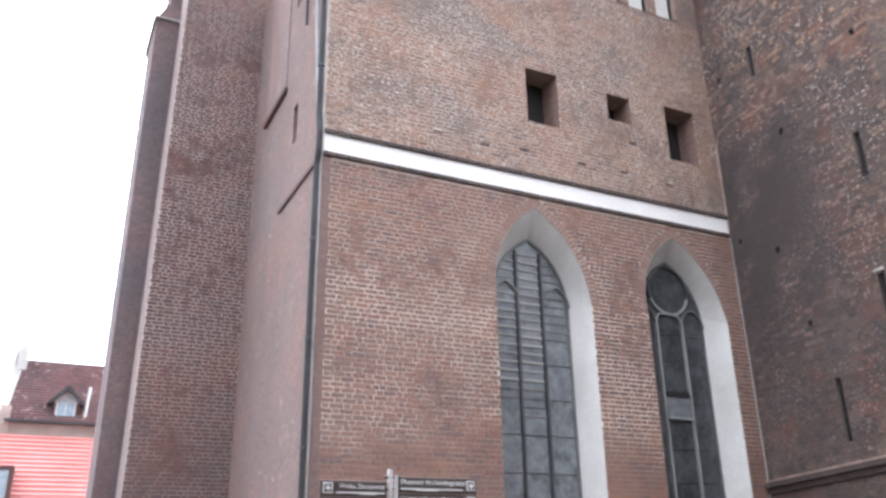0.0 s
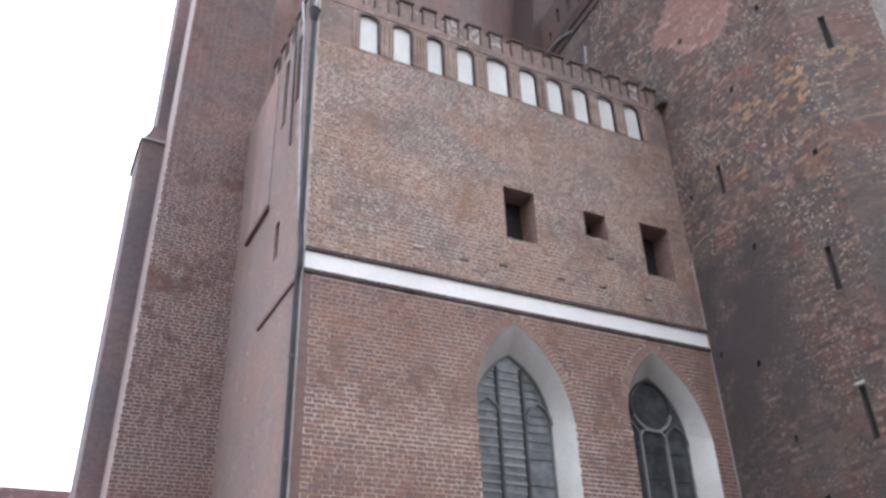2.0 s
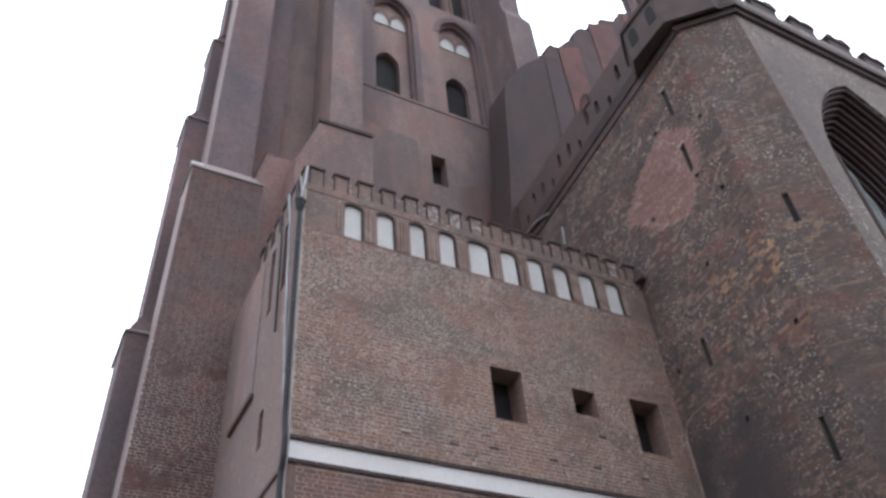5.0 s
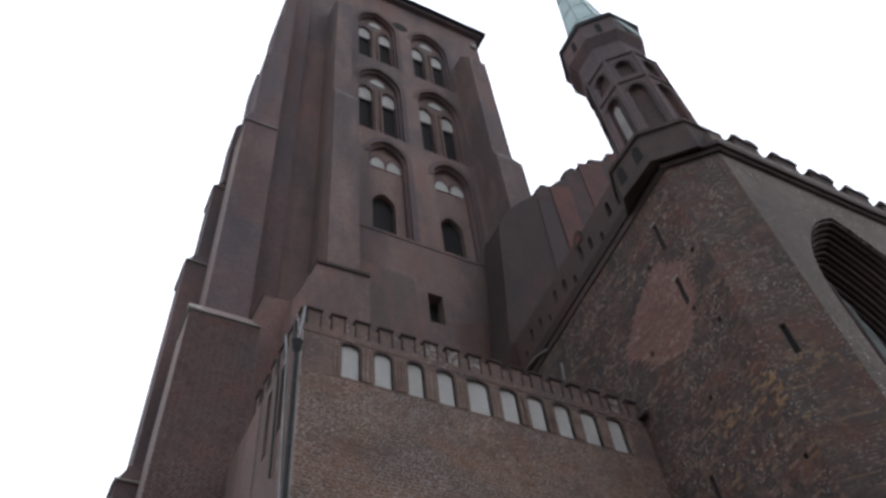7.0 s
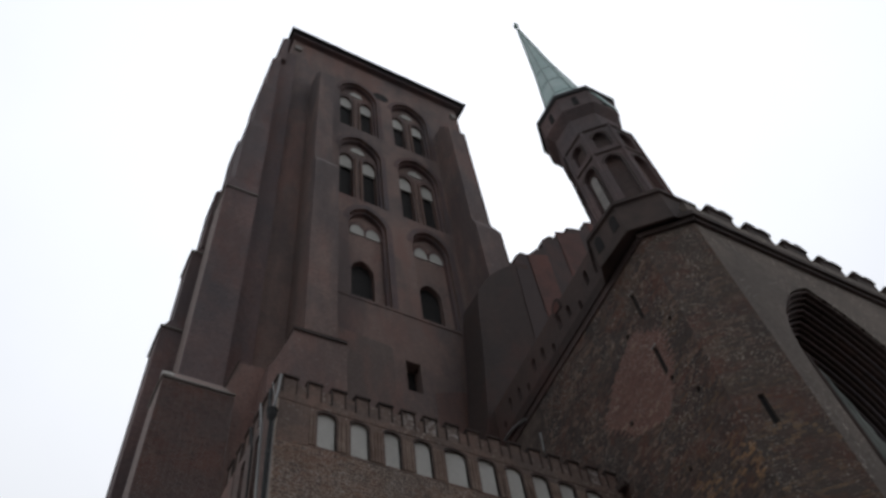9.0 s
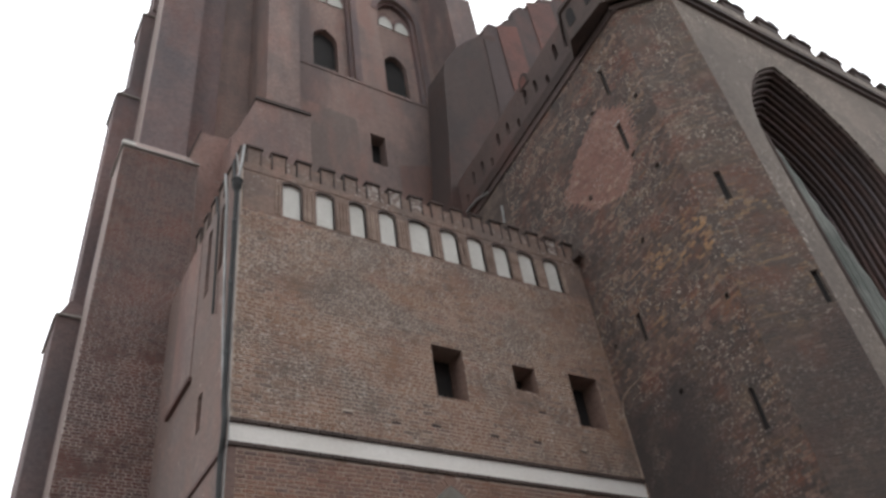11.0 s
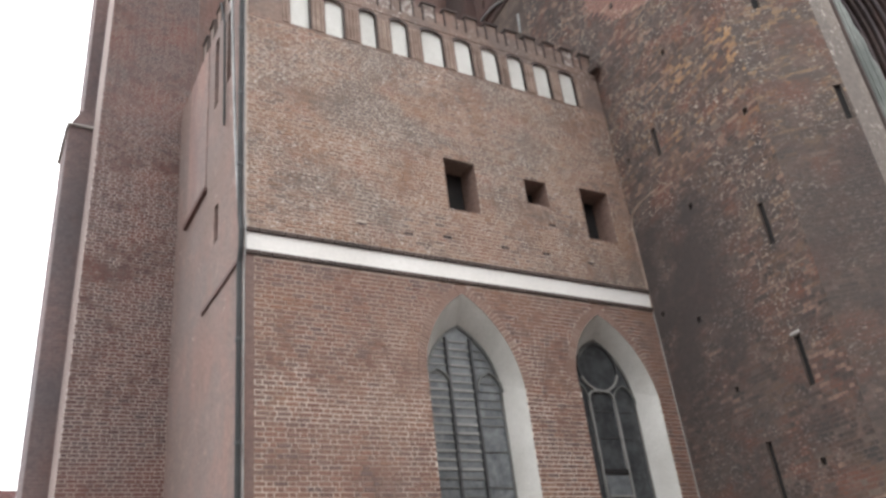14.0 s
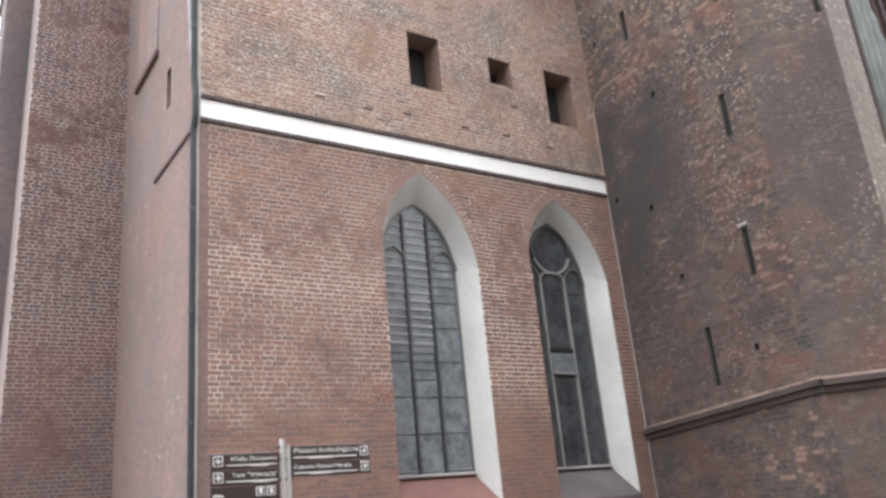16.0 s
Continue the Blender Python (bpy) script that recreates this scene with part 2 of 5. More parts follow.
# pale repointing keeps to one belt of the wall; above it is weathered away and near the ground it is plastered over
JOINTS_AT = [(0, 0.0), (3.0, 0.03), (3.7, 0.15), (4.4, 0.95), (7.0, 0.95), (8.0, 0.6), (9.6, 0.4), (10.6, 0.55), (16.5, 0.6)]
M_MORTAR = mortar("chapel_mortar", (0.80, 0.70, 0.60), (0.25, 0.168, 0.13), (0.39, 0.51), zone=JOINTS_AT, across=[(0, 1.0), (15.5, 1.0), (15.9, 0.3), (17, 0.3)])
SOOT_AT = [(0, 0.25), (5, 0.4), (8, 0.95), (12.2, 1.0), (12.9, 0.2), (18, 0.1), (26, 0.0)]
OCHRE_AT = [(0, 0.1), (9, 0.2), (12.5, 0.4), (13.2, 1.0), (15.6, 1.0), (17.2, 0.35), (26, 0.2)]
RUST = ((0.19, 0.085, 0.06), (0.55, 0.55, 0.8), 0.48, 0.61, 0.8)
MOTTLE_DARK = ((0.062, 0.054, 0.052), (0.9, 0.9, 1.3), 0.5, 0.58, 0.7)
MOTTLE_PALE = ((0.19, 0.128, 0.104), (1.7, 1.7, 2.4), 0.54, 0.60, 0.7)
DARK_TONES = [(0.058, 0.044, 0.041), (0.081, 0.057, 0.05), (0.107, 0.07, 0.059), (0.071, 0.059, 0.054), (0.133, 0.093, 0.077), (0.093, 0.058, 0.05)]
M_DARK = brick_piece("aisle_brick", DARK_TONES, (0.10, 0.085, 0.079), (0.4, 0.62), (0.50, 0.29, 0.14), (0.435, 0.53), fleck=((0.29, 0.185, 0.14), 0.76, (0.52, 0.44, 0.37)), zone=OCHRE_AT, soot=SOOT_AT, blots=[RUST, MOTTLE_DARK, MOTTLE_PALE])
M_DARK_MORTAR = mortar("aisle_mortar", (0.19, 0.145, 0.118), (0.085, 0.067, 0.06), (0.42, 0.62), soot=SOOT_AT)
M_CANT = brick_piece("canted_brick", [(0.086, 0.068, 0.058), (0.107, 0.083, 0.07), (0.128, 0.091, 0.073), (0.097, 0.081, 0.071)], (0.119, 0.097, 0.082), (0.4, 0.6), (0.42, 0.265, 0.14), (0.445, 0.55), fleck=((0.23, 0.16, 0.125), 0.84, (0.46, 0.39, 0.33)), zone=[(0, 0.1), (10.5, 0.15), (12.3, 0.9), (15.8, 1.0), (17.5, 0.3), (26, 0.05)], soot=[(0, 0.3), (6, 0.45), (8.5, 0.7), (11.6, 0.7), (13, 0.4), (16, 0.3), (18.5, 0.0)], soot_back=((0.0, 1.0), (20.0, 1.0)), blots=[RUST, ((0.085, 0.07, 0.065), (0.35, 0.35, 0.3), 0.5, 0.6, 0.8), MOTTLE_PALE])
M_CANT_MORTAR = mortar("canted_mortar", (0.14, 0.108, 0.09), (0.10, 0.079, 0.067), (0.42, 0.62))
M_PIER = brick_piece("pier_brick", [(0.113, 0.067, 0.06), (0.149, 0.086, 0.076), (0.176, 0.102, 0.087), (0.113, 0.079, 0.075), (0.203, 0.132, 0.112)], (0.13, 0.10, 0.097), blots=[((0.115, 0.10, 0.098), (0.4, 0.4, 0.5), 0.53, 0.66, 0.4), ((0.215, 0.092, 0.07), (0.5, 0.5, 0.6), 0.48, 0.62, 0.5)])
M_PIER_MORTAR = mortar("pier_mortar", (0.62, 0.54, 0.49), (0.15, 0.105, 0.092), (0.38, 0.50), zone=[(0, 0.2), (4, 0.45), (7, 0.75), (14.5, 0.8), (17, 0.5), (20, 0.28), (25, 0.2)])
# pale brick puts the sky light on the buttress's narrow sides into colour
M_LIT_SIDE = brick_far("lit_side_brick", (0.33, 0.255, 0.23), (0.37, 0.285, 0.255), (0.36, 0.28, 0.25), (0.31, 0.24, 0.22), (0.4, 0.6), joint_size=0.006, streak=0.5)
DIM = ((0.135, 0.112, 0.112), (0.22, 0.22, 0.06), 0.46, 0.62, 0.75)
WARM = ((0.30, 0.178, 0.15), (0.28, 0.28, 0.1), 0.50, 0.60, 0.8)
M_TOWER = brick_far("tower_brick", (0.279, 0.186, 0.159), (0.336, 0.227, 0.194), (0.308, 0.241, 0.211), (0.165, 0.138, 0.134), blots=[WARM, DIM], lime=((0.34, 0.28, 0.25), (3, 3, 5), 0.66))
M_TOWER_RED = brick_far("tower_mended_brick", (0.27, 0.145, 0.115), (0.31, 0.17, 0.135), (0.28, 0.18, 0.15), (0.22, 0.13, 0.108), blots=[DIM])
M_TOWER_GREY = brick_far("tower_grey_brick", (0.205, 0.155, 0.138), (0.235, 0.18, 0.16), (0.23, 0.18, 0.16), (0.18, 0.14, 0.128), blots=[WARM])
M_TOWER_DARK = brick_far("tower_pier_brick", (0.194, 0.124, 0.118), (0.243, 0.152, 0.141), (0.250, 0.189, 0.169), (0.125, 0.111, 0.118), (0.38, 0.62), blots=[((0.20, 0.105, 0.09), (0.2, 0.2, 0.08), 0.52, 0.62, 0.6), DIM])
M_SIDE = brick_far("side_wall_brick", (0.198, 0.135, 0.115), (0.220, 0.152, 0.127), (0.220, 0.161, 0.135), (0.211, 0.165, 0.150), (0.4, 0.6), joint_size=0.006, streak=0.35, blots=[((0.28, 0.165, 0.135), (0.5, 0.6, 0.45), 0.46, 0.62, 0.6), ((0.205, 0.152, 0.128), (0.5, 0.6, 0.3), 0.5, 0.66, 0.5), ((0.33, 0.235, 0.2), (1.3, 1.3, 1.6), 0.58, 0.66, 0.4)], lime=((0.45, 0.38, 0.34), (3, 3, 3), 0.68))
M_QUOIN = brick_far("quoin_brick", (0.215, 0.135, 0.115), (0.25, 0.155, 0.13), (0.26, 0.18, 0.15), (0.2, 0.15, 0.13), joint_size=0.006, streak=0.6)
M_GREYFACE = brick_far("west_wall_brick", (0.205, 0.168, 0.14), (0.24, 0.198, 0.165), (0.26, 0.215, 0.18), (0.17, 0.145, 0.122), blots=[((0.155, 0.13, 0.112), (0.3, 0.3, 0.3), 0.48, 0.6, 0.7)], lime=((0.55, 0.49, 0.42), (7, 7, 10), 0.605))
M_GABLE_RED = brick_far("gable_panel_brick", (0.19, 0.072, 0.055), (0.22, 0.086, 0.066), (0.16, 0.08, 0.068), (0.11, 0.058, 0.05), (0.42, 0.6))
M_GABLE = brick_far("gable_brick", (0.105, 0.055, 0.048), (0.125, 0.066, 0.056), (0.11, 0.065, 0.058), (0.07, 0.05, 0.048), (0.4, 0.55), blots=[((0.075, 0.052, 0.05), (0.12, 0.12, 0.06), 0.46, 0.56, 0.85)])
M_NAVE = brick_far("dark_nave_brick", (0.105, 0.072, 0.064), (0.125, 0.085, 0.075), (0.12, 0.09, 0.08), (0.075, 0.06, 0.058), blots=[((0.14, 0.075, 0.062), (0.3, 0.3, 0.2), 0.5, 0.62, 0.6)])
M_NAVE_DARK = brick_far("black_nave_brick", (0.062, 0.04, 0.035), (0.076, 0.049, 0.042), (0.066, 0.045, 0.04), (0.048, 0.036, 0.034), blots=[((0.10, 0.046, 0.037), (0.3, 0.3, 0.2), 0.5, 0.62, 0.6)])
M_REVEAL = brick_far("reveal_brick", (0.225, 0.14, 0.113), (0.265, 0.172, 0.137), (0.24, 0.17, 0.138), (0.215, 0.15, 0.125))
M_CREST = brick_far("parapet_brick", (0.215, 0.15, 0.122), (0.255, 0.18, 0.145), (0.25, 0.185, 0.15), (0.19, 0.15, 0.13), blots=[((0.30, 0.19, 0.15), (0.6, 0.6, 0.8), 0.48, 0.6, 0.65), ((0.17, 0.135, 0.12), (0.7, 0.7, 1.0), 0.5, 0.6, 0.6)], lime=((0.48, 0.42, 0.37), (6, 6, 9), 0.6))
M_SHAFT = plain("moulded_brick_shaft", (0.21, 0.14, 0.108), (0.40, 0.31, 0.25), 12, 0.9, bump=0.4)
M_LIMED = brick_far("limed_parapet_brick", (0.20, 0.15, 0.13), (0.24, 0.175, 0.15), (0.3, 0.24, 0.2), (0.2, 0.16, 0.14), blots=[((0.52, 0.47, 0.43), (5, 5, 5), 0.48, 0.55, 0.9)])
M_PATCH = brick_piece("mended_brick", [(0.27, 0.145, 0.115), (0.31, 0.17, 0.135), (0.235, 0.125, 0.102), (0.34, 0.20, 0.16)], (0.27, 0.15, 0.122), fleck=((0.42, 0.29, 0.22), 0.84, (0.56, 0.46, 0.40)))
# sooty brick; also shade painted in holes, side niches and merlon edges
M_SOOT_SHADE = plain("soot_and_shade_brick", (0.055, 0.042, 0.038), (0.10, 0.07, 0.06), 5, 0.9, bump=0.5)
M_WHITE = plain("limewash", (0.54, 0.53, 0.49), (0.68, 0.67, 0.63), 5, 0.9)
M_STONE = plain("weathered_stone", (0.30, 0.285, 0.265), (0.44, 0.41, 0.38), 6, 0.9, bump=0.6)
M_LEAD = plain("dark_lead", (0.04, 0.042, 0.045), (0.07, 0.07, 0.07), 8, 0.6, 0.2)
M_PIPE = plain("zinc_pipe", (0.012, 0.013, 0.013), (0.032, 0.033, 0.033), 8, 0.75)
M_BAR = plain("glazing_bar", (0.10, 0.105, 0.10), (0.17, 0.17, 0.16), 8, 0.6)
M_TRACERY = plain("grey_tracery", (0.22, 0.22, 0.21), (0.32, 0.315, 0.30), 6, 0.85)
M_TILE = plain("dark_roof_tile", (0.075, 0.045, 0.040), (0.13, 0.06, 0.05), 4, 0.8)
M_JAMB = plain("grey_render", (0.13, 0.145, 0.132), (0.24, 0.255, 0.235), 7, 0.9, bump=0.7)
M_COPPER = plain("green_copper", (0.38, 0.56, 0.53), (0.54, 0.69, 0.66), 5, 0.5, bump=0.2)
M_COPPER_DARK = plain("dark_copper_seam", (0.10, 0.19, 0.18), (0.22, 0.34, 0.32), 5, 0.6)
M_BAND = plain("fresh_limewash", (0.76, 0.735, 0.69), (0.83, 0.81, 0.77), 5, 0.9)
M_SILL = plain("sill_brick", (0.15, 0.075, 0.062), (0.21, 0.11, 0.09), 8, 0.9, bump=0.5)
M_SILL_GREY = plain("sill_slate", (0.10, 0.082, 0.08), (0.15, 0.125, 0.12), 8, 0.8, bump=0.5)
# near-black: shutter timber, and inner shade painted into slots, slits and niches
M_SHADE = plain("timber_and_shade_black", (0.010, 0.009, 0.009), (0.018, 0.015, 0.014), 6, 0.9)
M_GROUND = plain("stone_paving", (0.085, 0.08, 0.075), (0.14, 0.13, 0.12), 3, 0.9, bump=0.8)


def glass_mat(name, c, c2, rough):
    m, n, l, b = nodes_of(name, rough)
    pos = n.new("ShaderNodeNewGeometry").outputs["Position"]
    base = ramp(n, l, noise_node(n, l, 2.6, 6, pos, 0.75), [(0.38, c), (0.62, c2)])
    l.new(base, b.inputs["Base Color"])
    b.inputs["IOR"].default_value = 1.5
    relief(n, l, b, noise_node(n, l, 7, 3, pos), 0.25, 0.01)
    return m


M_ZINC = plain("pale_zinc", (0.24, 0.242, 0.24), (0.42, 0.42, 0.41), 8, 0.55)
M_GLASS = glass_mat("leaded_glass", (0.085, 0.095, 0.1), (0.19, 0.202, 0.207), 0.25)
M_GLASS_DARK = glass_mat("dim_leaded_glass", (0.036, 0.039, 0.041), (0.075, 0.08, 0.083), 0.2)
M_PANE = glass_mat("house_glass", (0.25, 0.33, 0.38), (0.4, 0.48, 0.52), 0.1)


# ---- mesh helpers ----
def thing(name, at, label, category, kind="", group=""):
    e = new(name)
    e.location = at
    e.empty_display_size = 0.3
    return tagged(e, label, category, group, kind)


def part(name, bm, material, parent=None, label=""):
    me = bm
    if isinstance(bm, bmesh.types.BMesh):
        me = bpy.data.meshes.new(name)
        bmesh.ops.recalc_face_normals(bm, faces=bm.faces)
        bm.to_mesh(me)
        bm.free()
    me.materials.clear()
    me.materials.append(material)
    ob = new(name, me)
    if parent is not None:
        ob.parent = parent
        up = Matrix.Identity(4)
        while parent is not None:
            up = parent.matrix_basis.inverted() @ up if parent.type == "EMPTY" else up
            parent = parent.parent
        ob.matrix_parent_inverse = up if ob.parent.type == "EMPTY" else Matrix.Identity(4)
    if label:
        ob["label"] = label
    return ob


def box(bm, x0, x1, y0, y1, z0, z1):
    v = [bm.verts.new((x, y, z)) for z in (z0, z1) for x, y in ((x0, y0), (x1, y0), (x1, y1), (x0, y1))]
    for f in ((0, 1, 2, 3), (4, 5, 6, 7), (0, 1, 5, 4), (1, 2, 6, 5), (2, 3, 7, 6), (3, 0, 4, 7)):
        bm.faces.new([v[i] for i in f])
    return bm


def boxes(*many):
    bm = bmesh.new()
    for b in many:
        box(bm, *b)
    return bm


def soften(bm, w=0.02):
    bmesh.ops.bevel(bm, geom=bm.edges[:], offset=w, segments=1, affect="EDGES")
    return bm


class Plane:
    """A wall plane: u runs along it, z up, out is the way it faces."""

    def __init__(self, x, y, ux, uy):
        k = math.hypot(ux, uy)
        self.o, self.u = Vector((x, y, 0)), Vector((ux / k, uy / k, 0))
        self.n = Vector((self.u.y, -self.u.x, 0))

    def at(self, u, z, out=0.0):
        return self.o + self.u * u + self.n * out + Vector((0, 0, z))


def loft(p, outline, inner, out0, out1, closed=True, bm=None):
    """Faces between an outline at out0 and another at out1."""
    bm = bm or bmesh.new()
    a = [bm.verts.new(p.at(u, z, out0)) for u, z in outline]
    b = [bm.verts.new(p.at(u, z, out1)) for u, z in inner]
    n = len(a)
    for i in range(n if closed else n - 1):
        bm.faces.new((a[i], a[(i + 1) % n], b[(i + 1) % n], b[i]))
    return bm


def panel(p, outline, holes, out, depth):
    """A slab with the given outline and holes, its face at out."""
    bm = bmesh.new()
    edges = []
    for loop in [outline, *holes]:
        vs = [bm.verts.new(p.at(u, z, out)) for u, z in loop]
        edges += [bm.edges.new((vs[i], vs[(i + 1) % len(vs)])) for i in range(len(vs))]
    bmesh.ops.triangle_fill(bm, edges=edges, use_beauty=True)
    got = bmesh.ops.extrude_face_region(bm, geom=bm.faces[:])
    bmesh.ops.translate(bm, verts=[g for g in got["geom"] if isinstance(g, bmesh.types.BMVert)], vec=-p.n * depth)
    return bm


def slab(p, outline, out, depth):
    bm = bmesh.new()
    a = [bm.verts.new(p.at(u, z, out)) for u, z in outline]
    b = [bm.verts.new(p.at(u, z, out - depth)) for u, z in outline]
    bm.faces.new(a)
    bm.faces.new(b[::-1])
    n = len(a)
    for i in range(n):
        bm.faces.new((a[i], b[i], b[(i + 1) % n], a[(i + 1) % n]))
    return bm


def rect(u0, u1, z0, z1):
    return [(u0, z0), (u1, z0), (u1, z1), (u0, z1)]


def pointed(u0, u1, z0, spring, apex, steps=9, lean=0.0):
    """The outline of a pointed arch opening, anticlockwise from its lower left corner. lean: how far its point stands off the middle."""
    c, h = (u0 + u1) / 2, (u1 - u0) / 2
    rise = apex - spring
    r = (h * h + rise * rise) / (2 * h)
    right = []
    end = math.asin(min(1, rise / r)) if rise <= r else math.pi / 2
    for i in range(steps + 1):
        a = end * i / steps
        right.append((u1 - r + r * math.cos(a), spring + r * math.sin(a)))
    right[-1] = (c, apex)
    left = [(2 * c - u, z) for u, z in right[-2::-1]]
    arch = [(u + lean * max(0.0, (z - spring) / rise) ** 0.8, z) for u, z in right + left]
    return [(u0, z0), (u1, z0), *arch]


def half_width(z, h, spring, apex):
    if z <= spring:
        return h
    if z >= apex:
        return 0.0
    rise = apex - spring
    r = (h * h + rise * rise) / (2 * h)
    return max(0.0, math.sqrt(max(0, r * r - (z - spring) ** 2)) - (r - h))


def wall_bricks(p, spans, z0, z1, seed, course=0.105, long=0.275, short=0.13, joint=0.021, proud=0.010, rough=0.004, keep=None):
    """Bricks of a wall in a bond of long and short ones. spans(z): the open stretches of the wall there.
    Returns a mesh, and the whole bricks that keep(u, z) picks out, as (u, z, long)."""
    rng = random.Random(seed)
    verts, faces, single = [], [], []
    z, row = z0, 0
    while z + course <= z1 + 0.001:
        zm = z + course / 2
        for a, b in spans(zm):
            u = a - (0.0 if row % 2 else (long + short + 2 * joint) / 2) - rng.random() * 0.05
            k = 0
            while u < b:
                w = long if k % 2 == 0 else short
                if rng.random() < 0.03:
                    w = short if w == long else long
                k += 1
                l, r = max(a, u), min(b, u + w)
                u += w + joint
                if r - l < 0.03:
                    continue
                whole = r - l > w - 0.001
                if keep and whole and keep((l + r) / 2, zm):
                    single.append(((l + r) / 2, zm, w == long))
                    continue
                o = proud + rng.uniform(-rough, rough)
                j = lambda s=0.003: rng.uniform(-s, s)
                lo, hi = z + joint / 2 + j(), z + course - joint / 2 + j()
                n = len(verts)
                for q, e in ((-0.02, 0.0), (o, 0.003)):
                    verts += [p.at(l + e, lo + e, q), p.at(r - e, lo + e + j(0.002), q), p.at(r - e, hi - e, q), p.at(l + e, hi - e + j(0.002), q)]
                faces += [(n + 4, n + 5, n + 6, n + 7), (n, n + 1, n + 5, n + 4), (n + 1, n + 2, n + 6, n + 5), (n + 2, n + 3, n + 7, n + 6), (n + 3, n, n + 4, n + 7)]
        z += course
        row += 1
    me = bpy.data.meshes.new("bricks")
    me.from_pydata(verts, [], faces)
    return me, single


def minus(spans, holes):
    """Stretches with others cut out of them."""
    for c, d in holes:
        spans = [s for a, b in spans for s in ((a, min(b, c)), (max(a, d), b)) if s[1] - s[0] > 0.02]
    return spans


def tube(points, r, bm=None, sides=10):
    bm = bm or bmesh.new()
    rings = []
    for i, q in enumerate(points):
        q = Vector(q)
        d = (Vector(points[min(i + 1, len(points) - 1)]) - Vector(points[max(i - 1, 0)])).normalized()
        s = d.orthogonal().normalized()
        t = d.cross(s)
        rings.append([bm.verts.new(q + r * (math.cos(2 * math.pi * k / sides) * s + math.sin(2 * math.pi * k / sides) * t)) for k in range(sides)])
    for a, b in zip(rings, rings[1:]):
        best = min(range(sides), key=lambda o: sum((a[k].co - b[(k + o) % sides].co).length for k in range(0, sides, 3)))
        for k in range(sides):
            bm.faces.new((a[k], a[(k + 1) % sides], b[(k + 1 + best) % sides], b[(k + best) % sides]))
    bm.faces.new(rings[0][::-1])
    bm.faces.new(rings[-1])
    return bm


def ring_prism(bm, cx, cy, rings, sides=8, turn=22.5):
    """A many-sided drum through (radius, height) rings."""
    loops = [[bm.verts.new((cx + r * math.cos(radians(turn) + 2 * math.pi * k / sides), cy + r * math.sin(radians(turn) + 2 * math.pi * k / sides), z)) for k in range(sides)] for r, z in rings]
    for a, b in zip(loops, loops[1:]):
        for k in range(sides):
            bm.faces.new((a[k], a[(k + 1) % sides], b[(k + 1) % sides], b[k]))
    bm.faces.new(loops[0][::-1])
    bm.faces.new(loops[-1])
    return bm


# ---- ground ----
g = bmesh.new()
box(g, -900, 900, -900, 900, -0.4, 0.0)
tagged(part("ground", g, M_GROUND), "grey stone paving round the church", "ground", kind="structure")

# unseen wall across the street behind the camera, added to cut low sky light
tagged(part("street_wall", boxes((-60, 80, -13, -9, 0, 17)), M_SIDE), "unseen plain wall across the street that cuts low sky light", "wall", kind="structure")
# ---- chapel in the corner between the tower and the aisle ----
FRONT = Plane(0, 15.0, 1, 0)
X0, X1 = 4.58, 16.34
W1 = dict(u0=8.80, u1=11.43, z0=1.75, spring=7.25, apex=9.56, lean=-0.15)
W2 = dict(u0=13.14, u1=15.76, z0=1.70, spring=7.30, apex=9.48, lean=-0.24)
SQUARES = [(9.93, 10.90, 11.96, 13.56), (12.52, 13.30, 12.66, 13.46), (14.53, 15.60, 11.88, 13.57)]
BLIND = [(5.77, 6.30), (6.75, 7.28), (7.78, 8.26), (8.73, 9.25), (9.72, 10.41), (10.83, 11.39), (11.79, 12.33), (12.73, 13.27), (13.70, 14.26), (14.72, 15.27)]
BAND = (9.90, 10.40)
WALL_TOP = 18.38

chapel = thing("chapel", (10.5, 18.5, 0), "red brick Gothic chapel with two pointed windows beside the tower", "chapel")


def flat_arch(u0, u1, z0, z1):
    c, h = (u0 + u1) / 2, (u1 - u0) / 2
    rise = min(0.16, h * 0.6)
    return [(u0, z0), (u1, z0), *[(c + h * math.cos(math.pi * k / 6), z1 - rise + rise * math.sin(math.pi * k / 6)) for k in range(7)]]


holes = [pointed(**W1), pointed(**W2)] + [rect(*s) for s in SQUARES] + [flat_arch(a, b, 16.74, 18.02) for a, b in BLIND]
front_wall = part("front_wall", panel(FRONT, rect(X0 + 0.012, X1, -0.3, WALL_TOP), holes, 0, 0.9), M_MORTAR, chapel)


def front_spans(z):
    s = [(X0 + (0.2 if z < BAND[0] else 0.05), X1)]
    if BAND[0] - 0.1 < z < BAND[1] + 0.08 or z > 16.68:
        return []
    cut = []
    for w in (W1, W2):
        if z > w["z0"]:
            c, h = (w["u0"] + w["u1"]) / 2, (w["u1"] - w["u0"]) / 2
            extra = 0.24 if z > w["spring"] else 0.0
            k = half_width(z, h + extra, w["spring"], w["apex"] + extra * 1.2)
            if k > 0:
                c += w["lean"] * max(0.0, min(1.0, (z - w["spring"]) / (w["apex"] - w["spring"]))) ** 0.8
                cut.append((c - k, c + k))
    cut += [(a, b) for a, b, lo, hi in SQUARES if lo - 0.02 < z < hi + 0.02]
    cut += [(u - 0.14, u + 0.14) for u, q in SCAFFOLD if abs(z - q) < 0.053]
    if 16.7 < z < 18.08:
        cut += [(a - 0.03, b + 0.03) for a, b in BLIND]
    return minus(s, cut)


SCAFFOLD = [(8.65, 11.0), (9.77, 11.1), (11.5, 11.09), (12.86, 11.11), (14.38, 11.05), (13.26, 12.07), (7.4, 11.05)]


